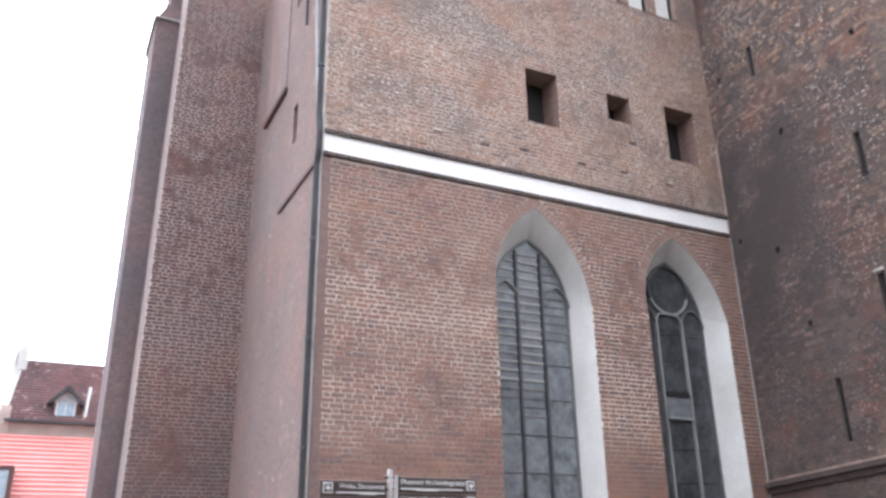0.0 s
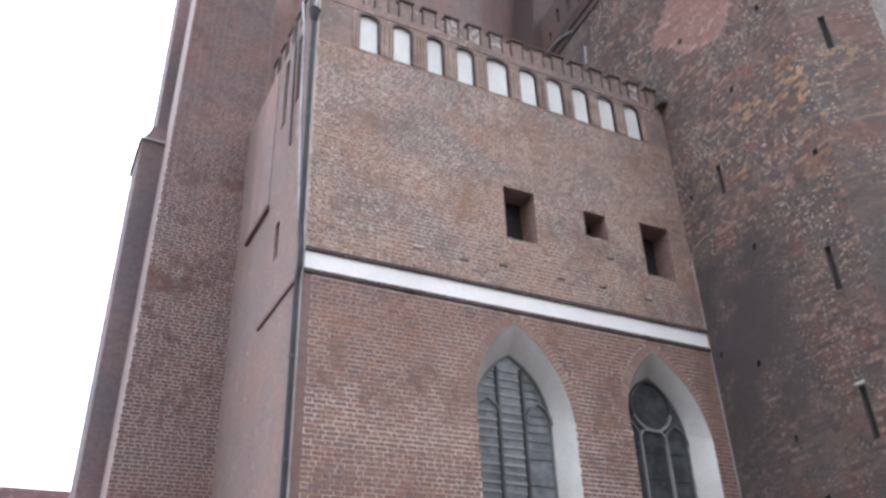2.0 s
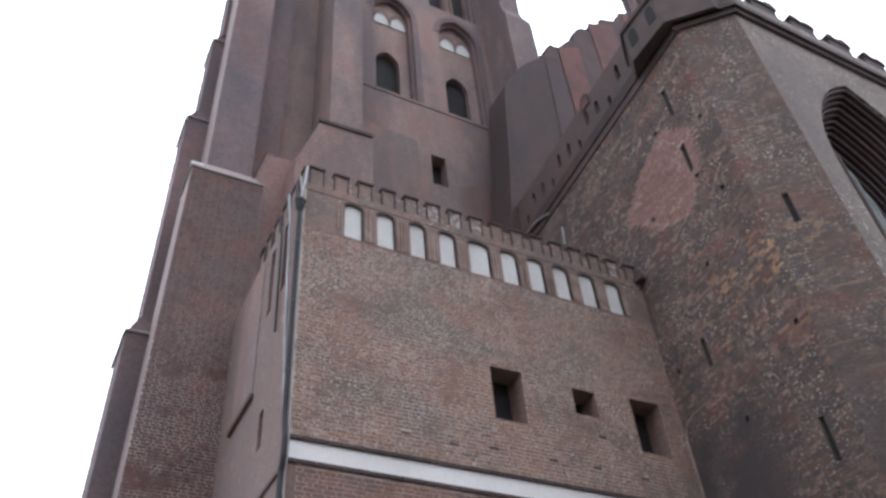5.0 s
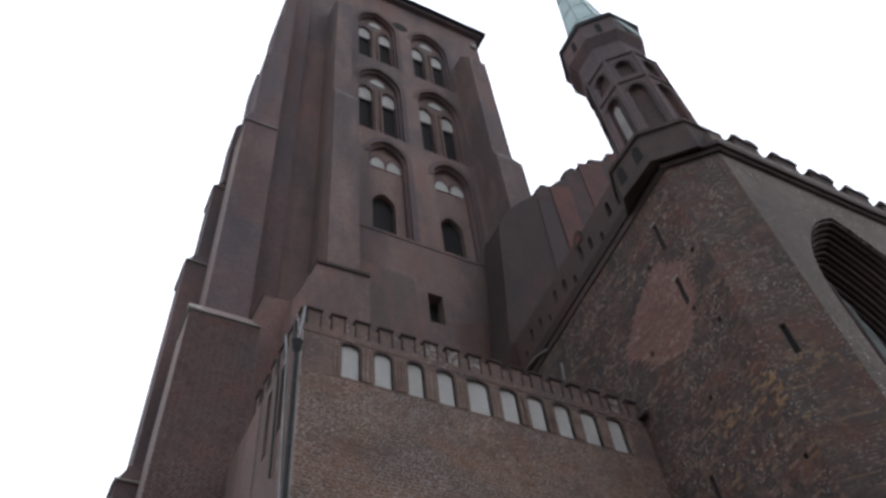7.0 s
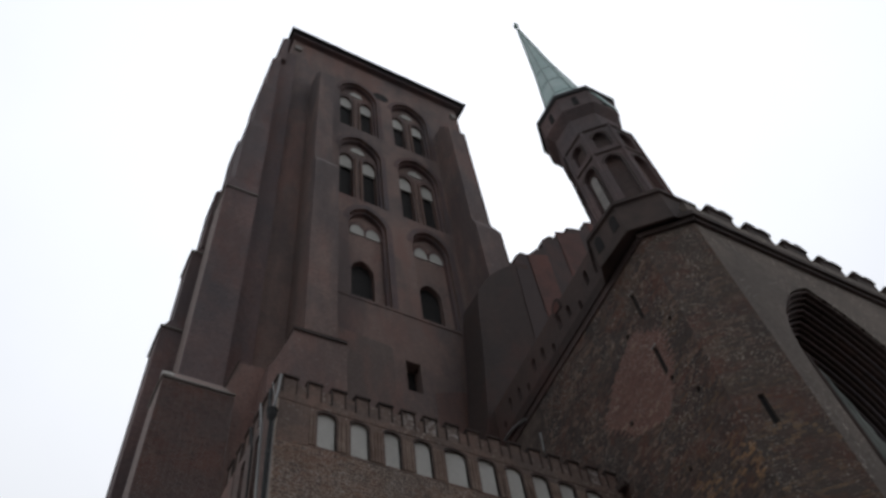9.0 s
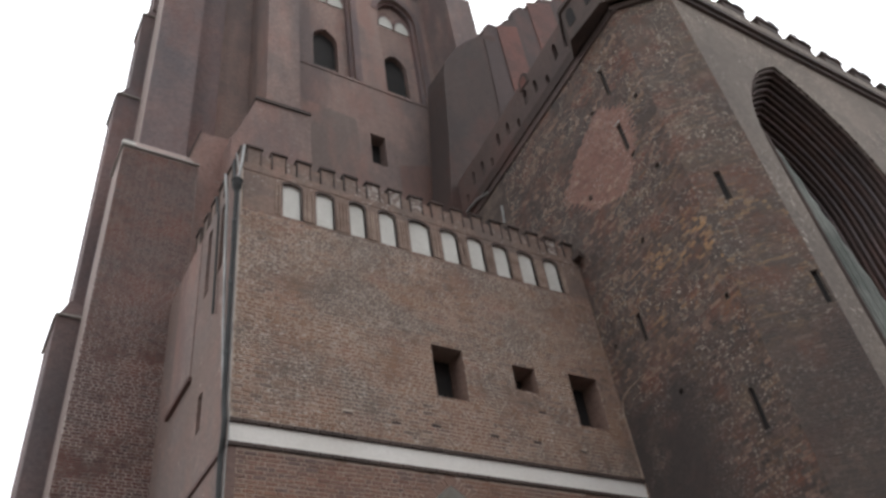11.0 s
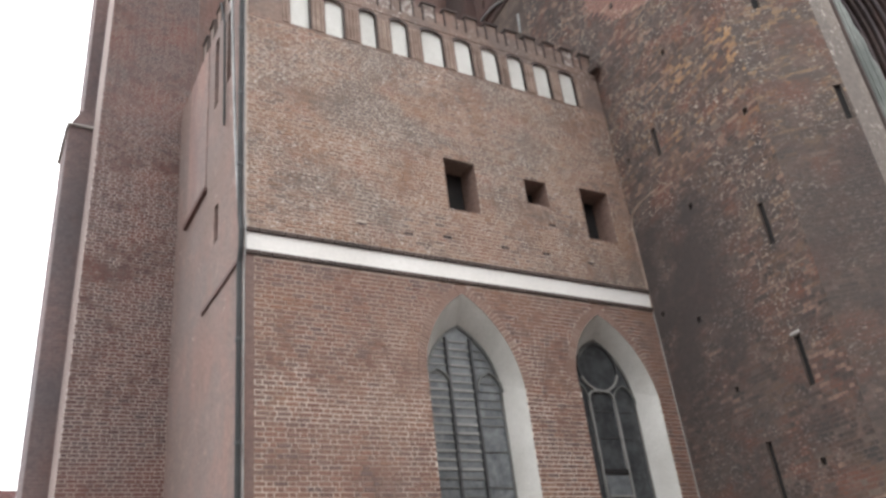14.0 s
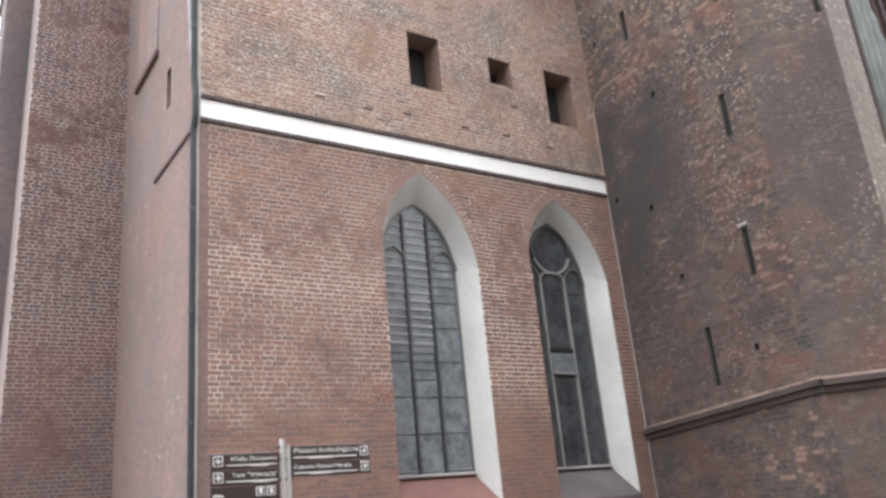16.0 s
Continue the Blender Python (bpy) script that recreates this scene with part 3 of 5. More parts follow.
part("quoin", boxes((X0 + 0.02, X0 + 0.215, 14.988, 15.01, -0.3, BAND[0] - 0.08)), M_QUOIN, front_wall, "plain red brick corner strip")


def near_stretch(u, z):
    return 5.1 < u < 8.7 and 4.0 < z < 6.15


me, single = wall_bricks(FRONT, front_spans, 0.0, 10.1, 11, keep=near_stretch)
ob = part("brickwork", me, M_BRICK, front_wall, "weathered red bricks with pale mortar joints")
ob["kind"] = "stuff"
me, _ = wall_bricks(FRONT, front_spans, 10.1, WALL_TOP, 12, rough=0.005)
ob = part("upper_brickwork", me, M_BRICK_UP, front_wall, "greyish brown bricks flecked with lime")
ob["kind"] = "stuff"


# scaffold holes are flush dark slabs, their shade given as colour
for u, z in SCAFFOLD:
    part("scaffold_hole", slab(FRONT, rect(u - 0.13, u + 0.13, z - 0.045, z + 0.045), 0.003, 0.01), M_SOOT_SHADE, front_wall, "dark slab painting the shade in a scaffold hole")


def arch_ring(p, w, name, parent, material, wide=0.235, out=0.014):
    """Bricks on edge round the head of a pointed opening."""
    c, h = (w["u0"] + w["u1"]) / 2, (w["u1"] - w["u0"]) / 2
    rise = w["apex"] - w["spring"]
    r = (h * h + rise * rise) / (2 * h)
    end = math.asin(min(1, rise / r))
    n = int(r * end / 0.10)
    bm = bmesh.new()
    for side in (1, -1):
        for k in range(n):
            a0, a1 = end * (k + 0.08) / n, end * (k + 0.92) / n
            o = out + random.uniform(-0.004, 0.004)
            quad = [(r + 0.004, a0), (r + wide, a0), (r + wide, a1), (r + 0.004, a1)]
            uv = [(c + side * (h - r + q * math.cos(a)) + w["lean"] * min(1.0, q * math.sin(a) / rise) ** 0.8, w["spring"] + q * math.sin(a)) for q, a in quad]
            if side > 0 and max(u for u, _ in uv) < c + w["lean"] or side < 0 and min(u for u, _ in uv) > c + w["lean"]:
                continue
            f = [bm.verts.new(p.at(u, z, o)) for u, z in uv]
            b = [bm.verts.new(p.at(u, z, -0.02)) for u, z in uv]
            bm.faces.new(f)
            for i in range(4):
                bm.faces.new((f[i], b[i], b[(i + 1) % 4], f[(i + 1) % 4]))
    ob = part(name, bm, material, parent)
    ob["kind"] = "stuff"


def bar(p, a, b, wide, out, depth, bm):
    """A straight bar on a wall plane from (u, z) to (u, z)."""
    (u0, z0), (u1, z1) = a, b
    k = math.hypot(u1 - u0, z1 - z0)
    du, dz = -(z1 - z0) / k * wide / 2, (u1 - u0) / k * wide / 2
    q = [(u0 + du, z0 + dz), (u0 - du, z0 - dz), (u1 - du, z1 - dz), (u1 + du, z1 + dz)]
    f = [bm.verts.new(p.at(u, z, out)) for u, z in q]
    g = [bm.verts.new(p.at(u, z, out - depth)) for u, z in q]
    bm.faces.new(f)
    bm.faces.new(g[::-1])
    for i in range(4):
        bm.faces.new((f[i], g[i], g[(i + 1) % 4], f[(i + 1) % 4]))
    return bm


def ribbon(p, pts, wide, out, depth, closed=False):
    """One bent bar along points of a wall plane."""
    bm = bmesh.new()
    n = len(pts)
    loops = []
    for i, (u, z) in enumerate(pts):
        a = pts[(i - 1) % n] if closed or i else pts[i]
        b = pts[(i + 1) % n] if closed or i < n - 1 else pts[i]
        k = math.hypot(b[0] - a[0], b[1] - a[1]) or 1.0
        du, dz = -(b[1] - a[1]) / k * wide / 2, (b[0] - a[0]) / k * wide / 2
        loops.append([bm.verts.new(p.at(u + s * du, z + s * dz, q)) for s, q in ((1, out), (-1, out), (-1, out - depth), (1, out - depth))])
    for i in range(n if closed else n - 1):
        a, b = loops[i], loops[(i + 1) % n]
        for k in range(4):
            bm.faces.new((a[k], a[(k + 1) % 4], b[(k + 1) % 4], b[k]))
    if not closed:
        bm.faces.new(loops[0])
        bm.faces.new(loops[-1][::-1])
    return bm


def chapel_window(w, inner, glass, second):
    win = part("window", loft(FRONT, pointed(**w)[1:], pointed(**inner)[1:], 0.004, -0.6, closed=False), M_WHITE, chapel, "whitewashed splayed window reveal")
    # sloping sill
    bm = bmesh.new()
    q = [FRONT.at(w["u0"], w["z0"], 0.06), FRONT.at(w["u1"], w["z0"], 0.06), FRONT.at(inner["u1"], inner["z0"], -0.6), FRONT.at(inner["u0"], inner["z0"], -0.6)]
    top = [bm.verts.new(v) for v in q]
    low = [bm.verts.new(v - Vector((0, 0, 0.12))) for v in q]
    bm.faces.new(top)
    bm.faces.new(low[::-1])
    for i in range(4):
        bm.faces.new((top[i], low[i], low[(i + 1) % 4], top[(i + 1) % 4]))
    part("sill", bm, M_SILL if not second else M_SILL_GREY, win, "sloping reddish brick sill" if not second else "sloping grey slate sill")
    part("sill_ledge", soften(boxes((inner["u0"], inner["u1"], 15.47, 15.6, inner["z0"] - 0.02, inner["z0"] + 0.045)), 0.01), M_STONE, win, "pale mortar ledge under the glass")
    part("pane", slab(FRONT, pointed(**inner), -0.6, 0.02), glass, win, "grey leaded glass")
    c, h = (inner["u0"] + inner["u1"]) / 2, (inner["u1"] - inner["u0"]) / 2
    lo = inner["z0"]
    at = lambda z: half_width(z, h - 0.02, inner["spring"], inner["apex"])
    edge = pointed(**inner)
    small = [(c + (u - c) * 0.955, z if z <= lo else lo + (z - lo) * 0.988) for u, z in edge]
    part("frame", loft(FRONT, edge, small, -0.56, -0.56, bm=loft(FRONT, small, small, -0.56, -0.6)), M_BAR, win)
    if not second:
        for s in (-1, 1):
            u = c - 0.055 + s * 0.345
            top_z = inner["apex"] - 0.36
            part("mullion", bar(FRONT, (u, lo), (u, top_z), 0.06, -0.52, 0.08, bmesh.new()), M_LEAD, win, "dark glazing post")
            part("mullion_edge", bar(FRONT, (u + 0.045, lo), (u + 0.045, top_z), 0.018, -0.54, 0.05, bmesh.new()), M_BAR, win)
            # side lights end in small pointed heads
            x0, x1 = (c - h, c - h / 3) if s < 0 else (c + h / 3, c + h)
            head = pointed(x0, x1, inner["spring"] - 0.05, inner["spring"] + 0.02, inner["spring"] + 0.5, 6)[2:]
            part("tracery", ribbon(FRONT, head, 0.05, -0.525, 0.06), M_BAR, win)
        z = lo + 0.12
        k = 0
        while z < inner["apex"] - 0.25:
            for i in range(3):
                a, b = c - h + 2 * h * i / 3 + 0.04, c - h + 2 * h * (i + 1) / 3 - 0.04
                a, b = max(a, c - at(z)), min(b, c + at(z))
                if b - a > 0.1 and (z > (4.9, 4.5, 6.4)[i] or k % 4 == 0):
                    slope = random.uniform(-0.012, 0.012)
                    # upper bars wide and pale: they paint sky reflections in the glass strips
                    part("saddle_bar", bar(FRONT, (a, z + slope), (b, z), random.uniform(0.03, 0.07) if z > 5.2 and i != 2 else 0.018, -0.575, 0.025, bmesh.new()), M_TRACERY if z > 5.4 and i != 2 or k % 5 == 0 else M_BAR, win)
            z += 0.205
            k += 1
    else:
        posts = (c - 0.55, c + 0.30)
        for u in posts:
            part("mullion", bar(FRONT, (u, lo), (u, 7.28), 0.05, -0.53, 0.07, bmesh.new()), M_TRACERY, win, "pale glazing post")
            part("mullion_edge", bar(FRONT, (u + 0.05, lo), (u + 0.05, 7.25), 0.03, -0.555, 0.03, bmesh.new()), M_BAR, win)
        ru, rz, r = c - 0.06, 8.2, 0.66
        turn = lambda a, b: [(ru + r * math.cos(radians(q)), rz + r * math.sin(radians(q))) for q in np.linspace(a, b, 15)]
        # one ring in two tones: its shaded top and lit foot are painted
        part("rose", ribbon(FRONT, turn(-15, 205), 0.05, -0.54, 0.05), M_LEAD, win, "dark upper half of the round light")
        part("rose", ribbon(FRONT, turn(205, 345), 0.06, -0.53, 0.06), M_TRACERY, win, "pale lower half of the round light")
        part("tracery", ribbon(FRONT, pointed(*posts, 0, 7.26, 7.56, 5)[2:], 0.05, -0.525, 0.06), M_TRACERY, win)
        for a, b in ((c - h, posts[0]), (posts[1], c + h)):
            part("tracery", ribbon(FRONT, pointed(a, b, 0, 7.26, 7.72, 5)[2:], 0.04, -0.535, 0.05), M_BAR, win)
        for z in (3.3, 4.1, 6.3, 7.0):
            part("saddle_bar", bar(FRONT, (c - h, z), (c + h, z), 0.014, -0.585, 0.012, bmesh.new()), M_LEAD, win)
        # the shaded gap over the tilted pane is a near-black bar
        part("vent", soften(boxes((c - 0.5, c + 0.26, 15.5, 15.57, 5.38, 5.5)), 0.01), M_SHADE, win, "near-black bar for the shaded gap over a tilted ventilation pane")
        part("vent_pane", slab(FRONT, [(c - 0.49, 4.86), (c + 0.25, 4.86), (c + 0.25, 5.37), (c - 0.49, 5.37)], -0.54, 0.02), M_GLASS, win, "tilted grey pane")
        part("vent_rail", soften(boxes((c - 0.5, c + 0.26, 15.5, 15.57, 4.80, 4.86)), 0.01), M_TRACERY, win, "pale vent rail")


chapel_window(W1, dict(u0=9.02, u1=11.15, z0=2.47, spring=7.3, apex=8.98), M_GLASS, False)
chapel_window(W2, dict(u0=13.36, u1=15.44, z0=2.45, spring=7.35, apex=9.02), M_GLASS_DARK, True)
arch_ring(FRONT, W1, "arch_bricks", front_wall, M_RING)
arch_ring(FRONT, W2, "arch_bricks", front_wall, M_RING)
for w in (W1, W2):
    c, top = (w["u0"] + w["u1"]) / 2 + w["lean"], w["apex"]
    part("keystone", slab(FRONT, [(c, top + 0.005), (c + 0.16, top + 0.19), (c + 0.1, top + 0.36), (c - 0.1, top + 0.36), (c - 0.16, top + 0.19)], 0.009, 0.03), M_RING, front_wall)

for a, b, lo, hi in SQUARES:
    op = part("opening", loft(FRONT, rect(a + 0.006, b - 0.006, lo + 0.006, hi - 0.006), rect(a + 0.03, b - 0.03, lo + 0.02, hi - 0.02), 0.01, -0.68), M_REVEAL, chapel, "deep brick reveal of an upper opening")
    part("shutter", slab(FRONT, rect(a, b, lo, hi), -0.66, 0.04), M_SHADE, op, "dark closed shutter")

# white band with a dark brick moulding above and below
part("band", soften(boxes((X0 + 0.04, X1 - 0.02, 14.985, 15.02, BAND[0] + 0.03, BAND[1] - 0.03)), 0.006), M_BAND, chapel, "bright whitewashed frieze band")
for z0, z1, k in ((BAND[0] - 0.075, BAND[0] + 0.03, 0.055), (BAND[1] - 0.03, BAND[1] + 0.075, 0.075)):
    n = 40
    for i in range(n):
        a, b = X0 + 0.02 + (X1 - X0 - 0.03) * i / n, X0 + 0.02 + (X1 - X0 - 0.03) * (i + 1) / n - 0.012
        part("moulding", soften(boxes((a, b, 15.0 - k + random.uniform(-0.004, 0.004), 15.03, z0, z1)), 0.012), M_SOOT_SHADE, chapel)

# blind arcade under the parapet
part("arcade_wall", panel(FRONT, rect(X0 + 0.06, X1 - 0.01, 16.66, 18.11), [flat_arch(a, b, 16.74, 18.02) for a, b in BLIND], 0.011, 0.02), M_CREST, chapel, "smooth greyish brick wall head")
for a, b in BLIND:
    part("blind_panel", slab(FRONT, flat_arch(a, b, 16.74, 18.02), -0.06, 0.05), M_WHITE, chapel, "whitewashed blind panel")
    hood = flat_arch(a - 0.05, b + 0.05, 16.74, 18.09)
    bm = loft(FRONT, flat_arch(a, b, 16.74, 18.02)[1:], hood[1:], 0.03, 0.03, closed=False)
    loft(FRONT, hood[1:], hood[1:], 0.03, -0.01, closed=False, bm=bm)
    loft(FRONT, flat_arch(a, b, 16.74, 18.02)[1:], flat_arch(a, b, 16.74, 18.02)[1:], 0.03, -0.06, closed=False, bm=bm)
    part("hood", bm, M_SOOT_SHADE, chapel, "dark moulded brick arch")
    for u in (a - 0.10, a - 0.2, b + 0.10, b + 0.2):
        part("shaft", tube([FRONT.at(u, 16.74, 0.02), FRONT.at(u, 17.86, 0.02)], 0.03, sides=8), M_SHAFT, chapel)


def merlon(p, u, material, out=0.0):
    m = part("merlon", slab(p, rect(u - 0.2, u + 0.2, WALL_TOP - 0.04, 19.06), out - 0.02, 0.28), material, chapel)
    # dark strips draw the thin shadow lines down the merlon's sides
    for a, b in ((u - 0.22, u - 0.188), (u + 0.188, u + 0.22)):
        part("leg", slab(p, rect(a, b, WALL_TOP - 0.02, 19.05), out + 0.012, 0.3), M_SOOT_SHADE, m)
    part("coping", slab(p, [(u - 0.255, 19.06), (u + 0.255, 19.06), (u + 0.24, 19.125), (u - 0.24, 19.125)], out + 0.04, 0.36), M_SOOT_SHADE, m, "dark tile coping")


for i in range(16):
    merlon(FRONT, 4.92 + i * 0.74, M_LIMED if i in (5, 6, 7, 14) else M_CREST)
part("parapet_back", boxes((X0 + 0.06, X1, 15.05, 15.4, WALL_TOP - 0.02, 18.92)), M_CREST, chapel, "low brick wall behind the battlements")
part("wall_head", soften(boxes((X0 + 0.02, X1 - 0.01, 14.978, 15.1, 18.12, WALL_TOP + 0.012)), 0.012), M_CREST, chapel, "weathered brick course under the battlements")

part("spout", soften(boxes((16.05, 16.28, 14.62, 15.05, 18.3, 18.55)), 0.03), M_SOOT_SHADE, chapel, "dark stone water spout")

# side wall towards the tower
SIDE = Plane(X0, 22.0, 0, -1)
side_wall = part("side_wall", panel(SIDE, rect(0.0, 6.98, -0.3, WALL_TOP - 0.01), [rect(4.5, 4.86, 11.3, 12.35)] + [flat_arch(u - 0.2, u + 0.2, 15.6, 18.0) for u in (4.4, 5.6)], 0, 0.01 + 0.5), M_SIDE, chapel, "smooth pinkish brick side wall")
part("slit", slab(SIDE, rect(4.4, 4.95, 11.2, 12.5), -0.22, 0.05), M_SHADE, side_wall, "dark slit window")
# dark niche backs: the shade of the recesses is put into the colour
for u in (4.4, 5.6):
    part("blind_panel", slab(SIDE, flat_arch(u - 0.2, u + 0.2, 15.6, 18.0), -0.2, 0.05), M_SOOT_SHADE, side_wall)
for i in range(6):
    merlon(SIDE, 6.7 - i * 0.74, M_CREST)
part("string_course", slab(SIDE, [(3.65, 9.77), (6.95, 9.77), (6.95, 9.86), (3.65, 9.86)], 0.05, 0.07), M_TILE, chapel)
part("wall_pier", boxes((X0 - 0.03, X0 + 0.04, 18.4, 20.4, 13.42, 18.3)), M_TOWER, chapel, "bare dark brick strip on the side wall")
# dark ledge draws the shadow line at the strip's foot
part("wall_pier_ledge", soften(boxes((X0 - 0.1, X0 + 0.03, 18.28, 20.5, 13.28, 13.44)), 0.02), M_TILE, chapel)
part("flat_roof", boxes((X0 + 0.4, X1, 15.4, 23.0, 18.0, 18.3)), M_LEAD, chapel)

# rainwater pipe on the corner
drain = thing("rainwater_pipe", (4.46, 14.93, 0), "dark zinc rainwater pipe with a hopper on the chapel corner", "drainpipe")
px, py = 4.46, 14.93
part("pipe", tube([(px, py, 0.0), (px, py, 9.55), (px, py - 0.1, 9.85), (px, py - 0.12, 10.3), (px, py - 0.02, 10.7), (px, py, 11.0), (px, py, 17.2)], 0.062), M_PIPE, drain)
part("branch", tube([(px - 0.02, py + 1.1, 18.8), (px, py + 0.82, 17.5), (px, py + 0.7, 16.0), (px, py + 0.42, 13.2), (px, py + 0.12, 11.2), (px, py, 10.8)], 0.04), M_ZINC, drain, "thin pale zinc branch pipe")
# added pale line that paints the highlight beside the dark pipe
part("conductor", tube([(px + 0.085, py - 0.03, 0.0), (px + 0.085, py - 0.03, 9.5), (px + 0.09, py - 0.13, 9.9), (px + 0.09, py - 0.13, 10.4), (px + 0.085, py - 0.03, 10.9), (px + 0.075, py - 0.03, 17.6), (px + 0.03, py + 0.3, 18.9)], 0.016, sides=6), M_ZINC, drain, "thin pale strip for the highlight along the pipe")
part("upper_branch", tube([(px + 0.14, py - 0.02, 18.95), (px + 0.1, py - 0.02, 18.3), (px + 0.02, py, 17.5)], 0.04, sides=8), M_ZINC, drain, "pale zinc branch from the parapet")
part("side_pipe", tube([(px + 0.03, py + 2.0, 18.7), (px + 0.03, py + 1.65, 17.6), (px + 0.04, py + 1.55, 14.2)], 0.035, sides=8), M_PIPE, drain, "thin dark side pipe")
part("overflow", tube([(px, py, 17.4), (px - 0.03, py + 0.2, 18.0), (px - 0.02, py + 0.3, 18.6)], 0.045, sides=8), M_PIPE, drain)
hop = bmesh.new()
ring_prism(hop, px, py, [(0.07, 17.1), (0.13, 17.28), (0.145, 17.46), (0.16, 17.47), (0.16, 17.52)], 8)
part("hopper", hop, M_PIPE, drain, "dark rainwater hopper")
for z in (1.5, 3.6, 5.7, 7.8, 12.0, 14.0, 16.0):
    part("bracket", ring_prism(bmesh.new(), px, py, [(0.078, z), (0.078, z + 0.06)], 10), M_LEAD, drain)

# ---- aisle: the dark wall, its canted corner and the west front ----
aisle = thing("aisle", (22, 14, 0), "dark weathered brick aisle of the church with a battlemented parapet", "church")
ca, sa = math.cos(radians(85)), math.sin(radians(85))
DARK = Plane(16.36, 15.0, -ca, -sa)
S1 = 5.43
C1 = DARK.at(S1, 0)
CANT = Plane(C1.x, C1.y, 1, -1)
CL = 2.01
C2 = CANT.at(CL, 0)
WEST = Plane(0, C2.y, 1, 0)
TOP = 25.9
DARK_SLOTS = [(3.91, 22.75, 24.1), (3.79, 20.1, 21.3), (1.81, 13.95, 14.9), (4.53, 9.62, 10.77), (4.35, 6.2, 7.35), (2.68, 3.95, 5.37)]
CANT_SLOTS = [(0.77, 16.0, 17.1), (1.86, 12.1, 13.15)]
slots = [rect(s - 0.085, s + 0.085, a, b) for s, a, b in DARK_SLOTS]
putlogs = [(1.6, 8.9), (0.35, 9.6), (3.0, 16.8), (5.0, 13.2), (2.4, 11.9), (4.6, 18.5), (0.5, 14.6), (1.5, 20.0), (2.9, 22.9), (4.9, 21.5), (2.2, 6.8), (4.0, 4.6), (3.9, 19.75)]
slots += [rect(s - 0.07, s + 0.07, z - 0.08, z + 0.08) for s, z in putlogs]
north_wall = part("side_wall", panel(DARK, rect(-8.0, S1, -0.3, TOP), slots, 0, 0.8), M_DARK_MORTAR, aisle)
# near-black sheet close behind the face stands in for shade inside the slots
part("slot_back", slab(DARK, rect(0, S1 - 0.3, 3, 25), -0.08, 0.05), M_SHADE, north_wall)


def dark_spans(z):
    s = [(-3.0 if z > 17.5 else 0.0, S1)]
    cut = [(u - 0.095, u + 0.095) for u, a, b in DARK_SLOTS if a - 0.03 < z < b + 0.03]
    cut += [(u - 0.08, u + 0.08) for u, q in putlogs if abs(z - q) < 0.12]
    # the stretch of newer red brick is laid on its own
    k = mended(z)
    if k:
        cut.append(k)
    return minus(s, cut)


def mended(z):
    outline = [(3.1, 22.9), (4.3, 21.9), (4.6, 21.0), (4.0, 19.4), (3.0, 18.7), (1.6, 19.4), (0.6, 20.4), (0.2, 21.2), (1.5, 22.1)]
    hit = []
    for (s0, a), (s1, c) in zip(outline, outline[1:] + outline[:1]):
        if (a - z) * (c - z) < 0:
            hit.append(s0 + (s1 - s0) * (z - a) / (c - a))
    if len(hit) < 2 or max(hit) - min(hit) < 0.5:
        return None
    w = 0.14 * math.sin(z * 27.3) + 0.1 * math.sin(z * 61)
    return (min(hit) + w, max(hit) - 0.12 + w * 0.8)


me, _ = wall_bricks(DARK, dark_spans, 0.0, TOP - 0.1, 5, course=0.112, rough=0.006, proud=0.005, joint=0.013)
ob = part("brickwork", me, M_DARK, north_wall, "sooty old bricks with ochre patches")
ob["kind"] = "stuff"
me, _ = wall_bricks(DARK, lambda z: minus([mended(z)] if mended(z) else [], [(u - 0.095, u + 0.095) for u, a, b in DARK_SLOTS if a < z < b] + [(u - 0.08, u + 0.08) for u, q in putlogs if abs(z - q) < 0.12]), 0.0, TOP - 0.1, 6, course=0.112, rough=0.006, proud=0.008, joint=0.014)
ob = part("mended_brickwork", me, M_PATCH, north_wall, "patch of lighter red brick")
ob["kind"] = "stuff"

cant_wall = part("canted_wall", panel(CANT, rect(0, CL, -0.3, TOP), [rect(u - 0.085, u + 0.085, a, b) for u, a, b in CANT_SLOTS], 0, 0.8), M_CANT_MORTAR, aisle)
# same painted shade behind the canted wall's slots
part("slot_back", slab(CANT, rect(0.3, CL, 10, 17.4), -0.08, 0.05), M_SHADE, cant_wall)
me, _ = wall_bricks(CANT, lambda z: minus([(0.0, CL)], [(u - 0.095, u + 0.095) for u, a, b in CANT_SLOTS if a < z < b]), 0.0, TOP - 0.1, 7, course=0.112, rough=0.004, proud=0.004, joint=0.011)
ob = part("brickwork", me, M_CANT, cant_wall)
ob["kind"] = "stuff"

part("mortar_fillet", tube([(X1 - 0.01, 14.985, 0.0), (X1 + 0.0, 14.98, 6.0), (X1 - 0.015, 14.985, 9.8)], 0.016, sides=6), M_STONE, aisle, "pale mortar line in the corner")
part("mortar_fillet", tube([(X1 - 0.01, 14.985, 9.8), (X1 - 0.015, 14.985, 12.6), DARK.at(0.12, 12.95, 0.0), DARK.at(0.5, 13.08, 0.0), DARK.at(1.3, 13.12, 0.0)], 0.028, sides=6), M_SHAFT, aisle, "ragged mortar line of a former roof")
for s, z in ((4.35, 7.42), (3.91, 24.16), (3.79, 21.37)):
    part("lintel_stone", soften(slab(DARK, rect(s - 0.15, s + 0.12, z - 0.035, z + 0.045), 0.035, 0.1), 0.012), M_STONE, north_wall, "small lime-stained lintel")

part("flashing", tube([DARK.at(-5.9, 26.02, 0.16), DARK.at(-5.0, 25.92, 0.16), DARK.at(-4.1, 25.6, 0.1)], 0.06, sides=6), M_ZINC, aisle, "pale lead flashing under the gallery")
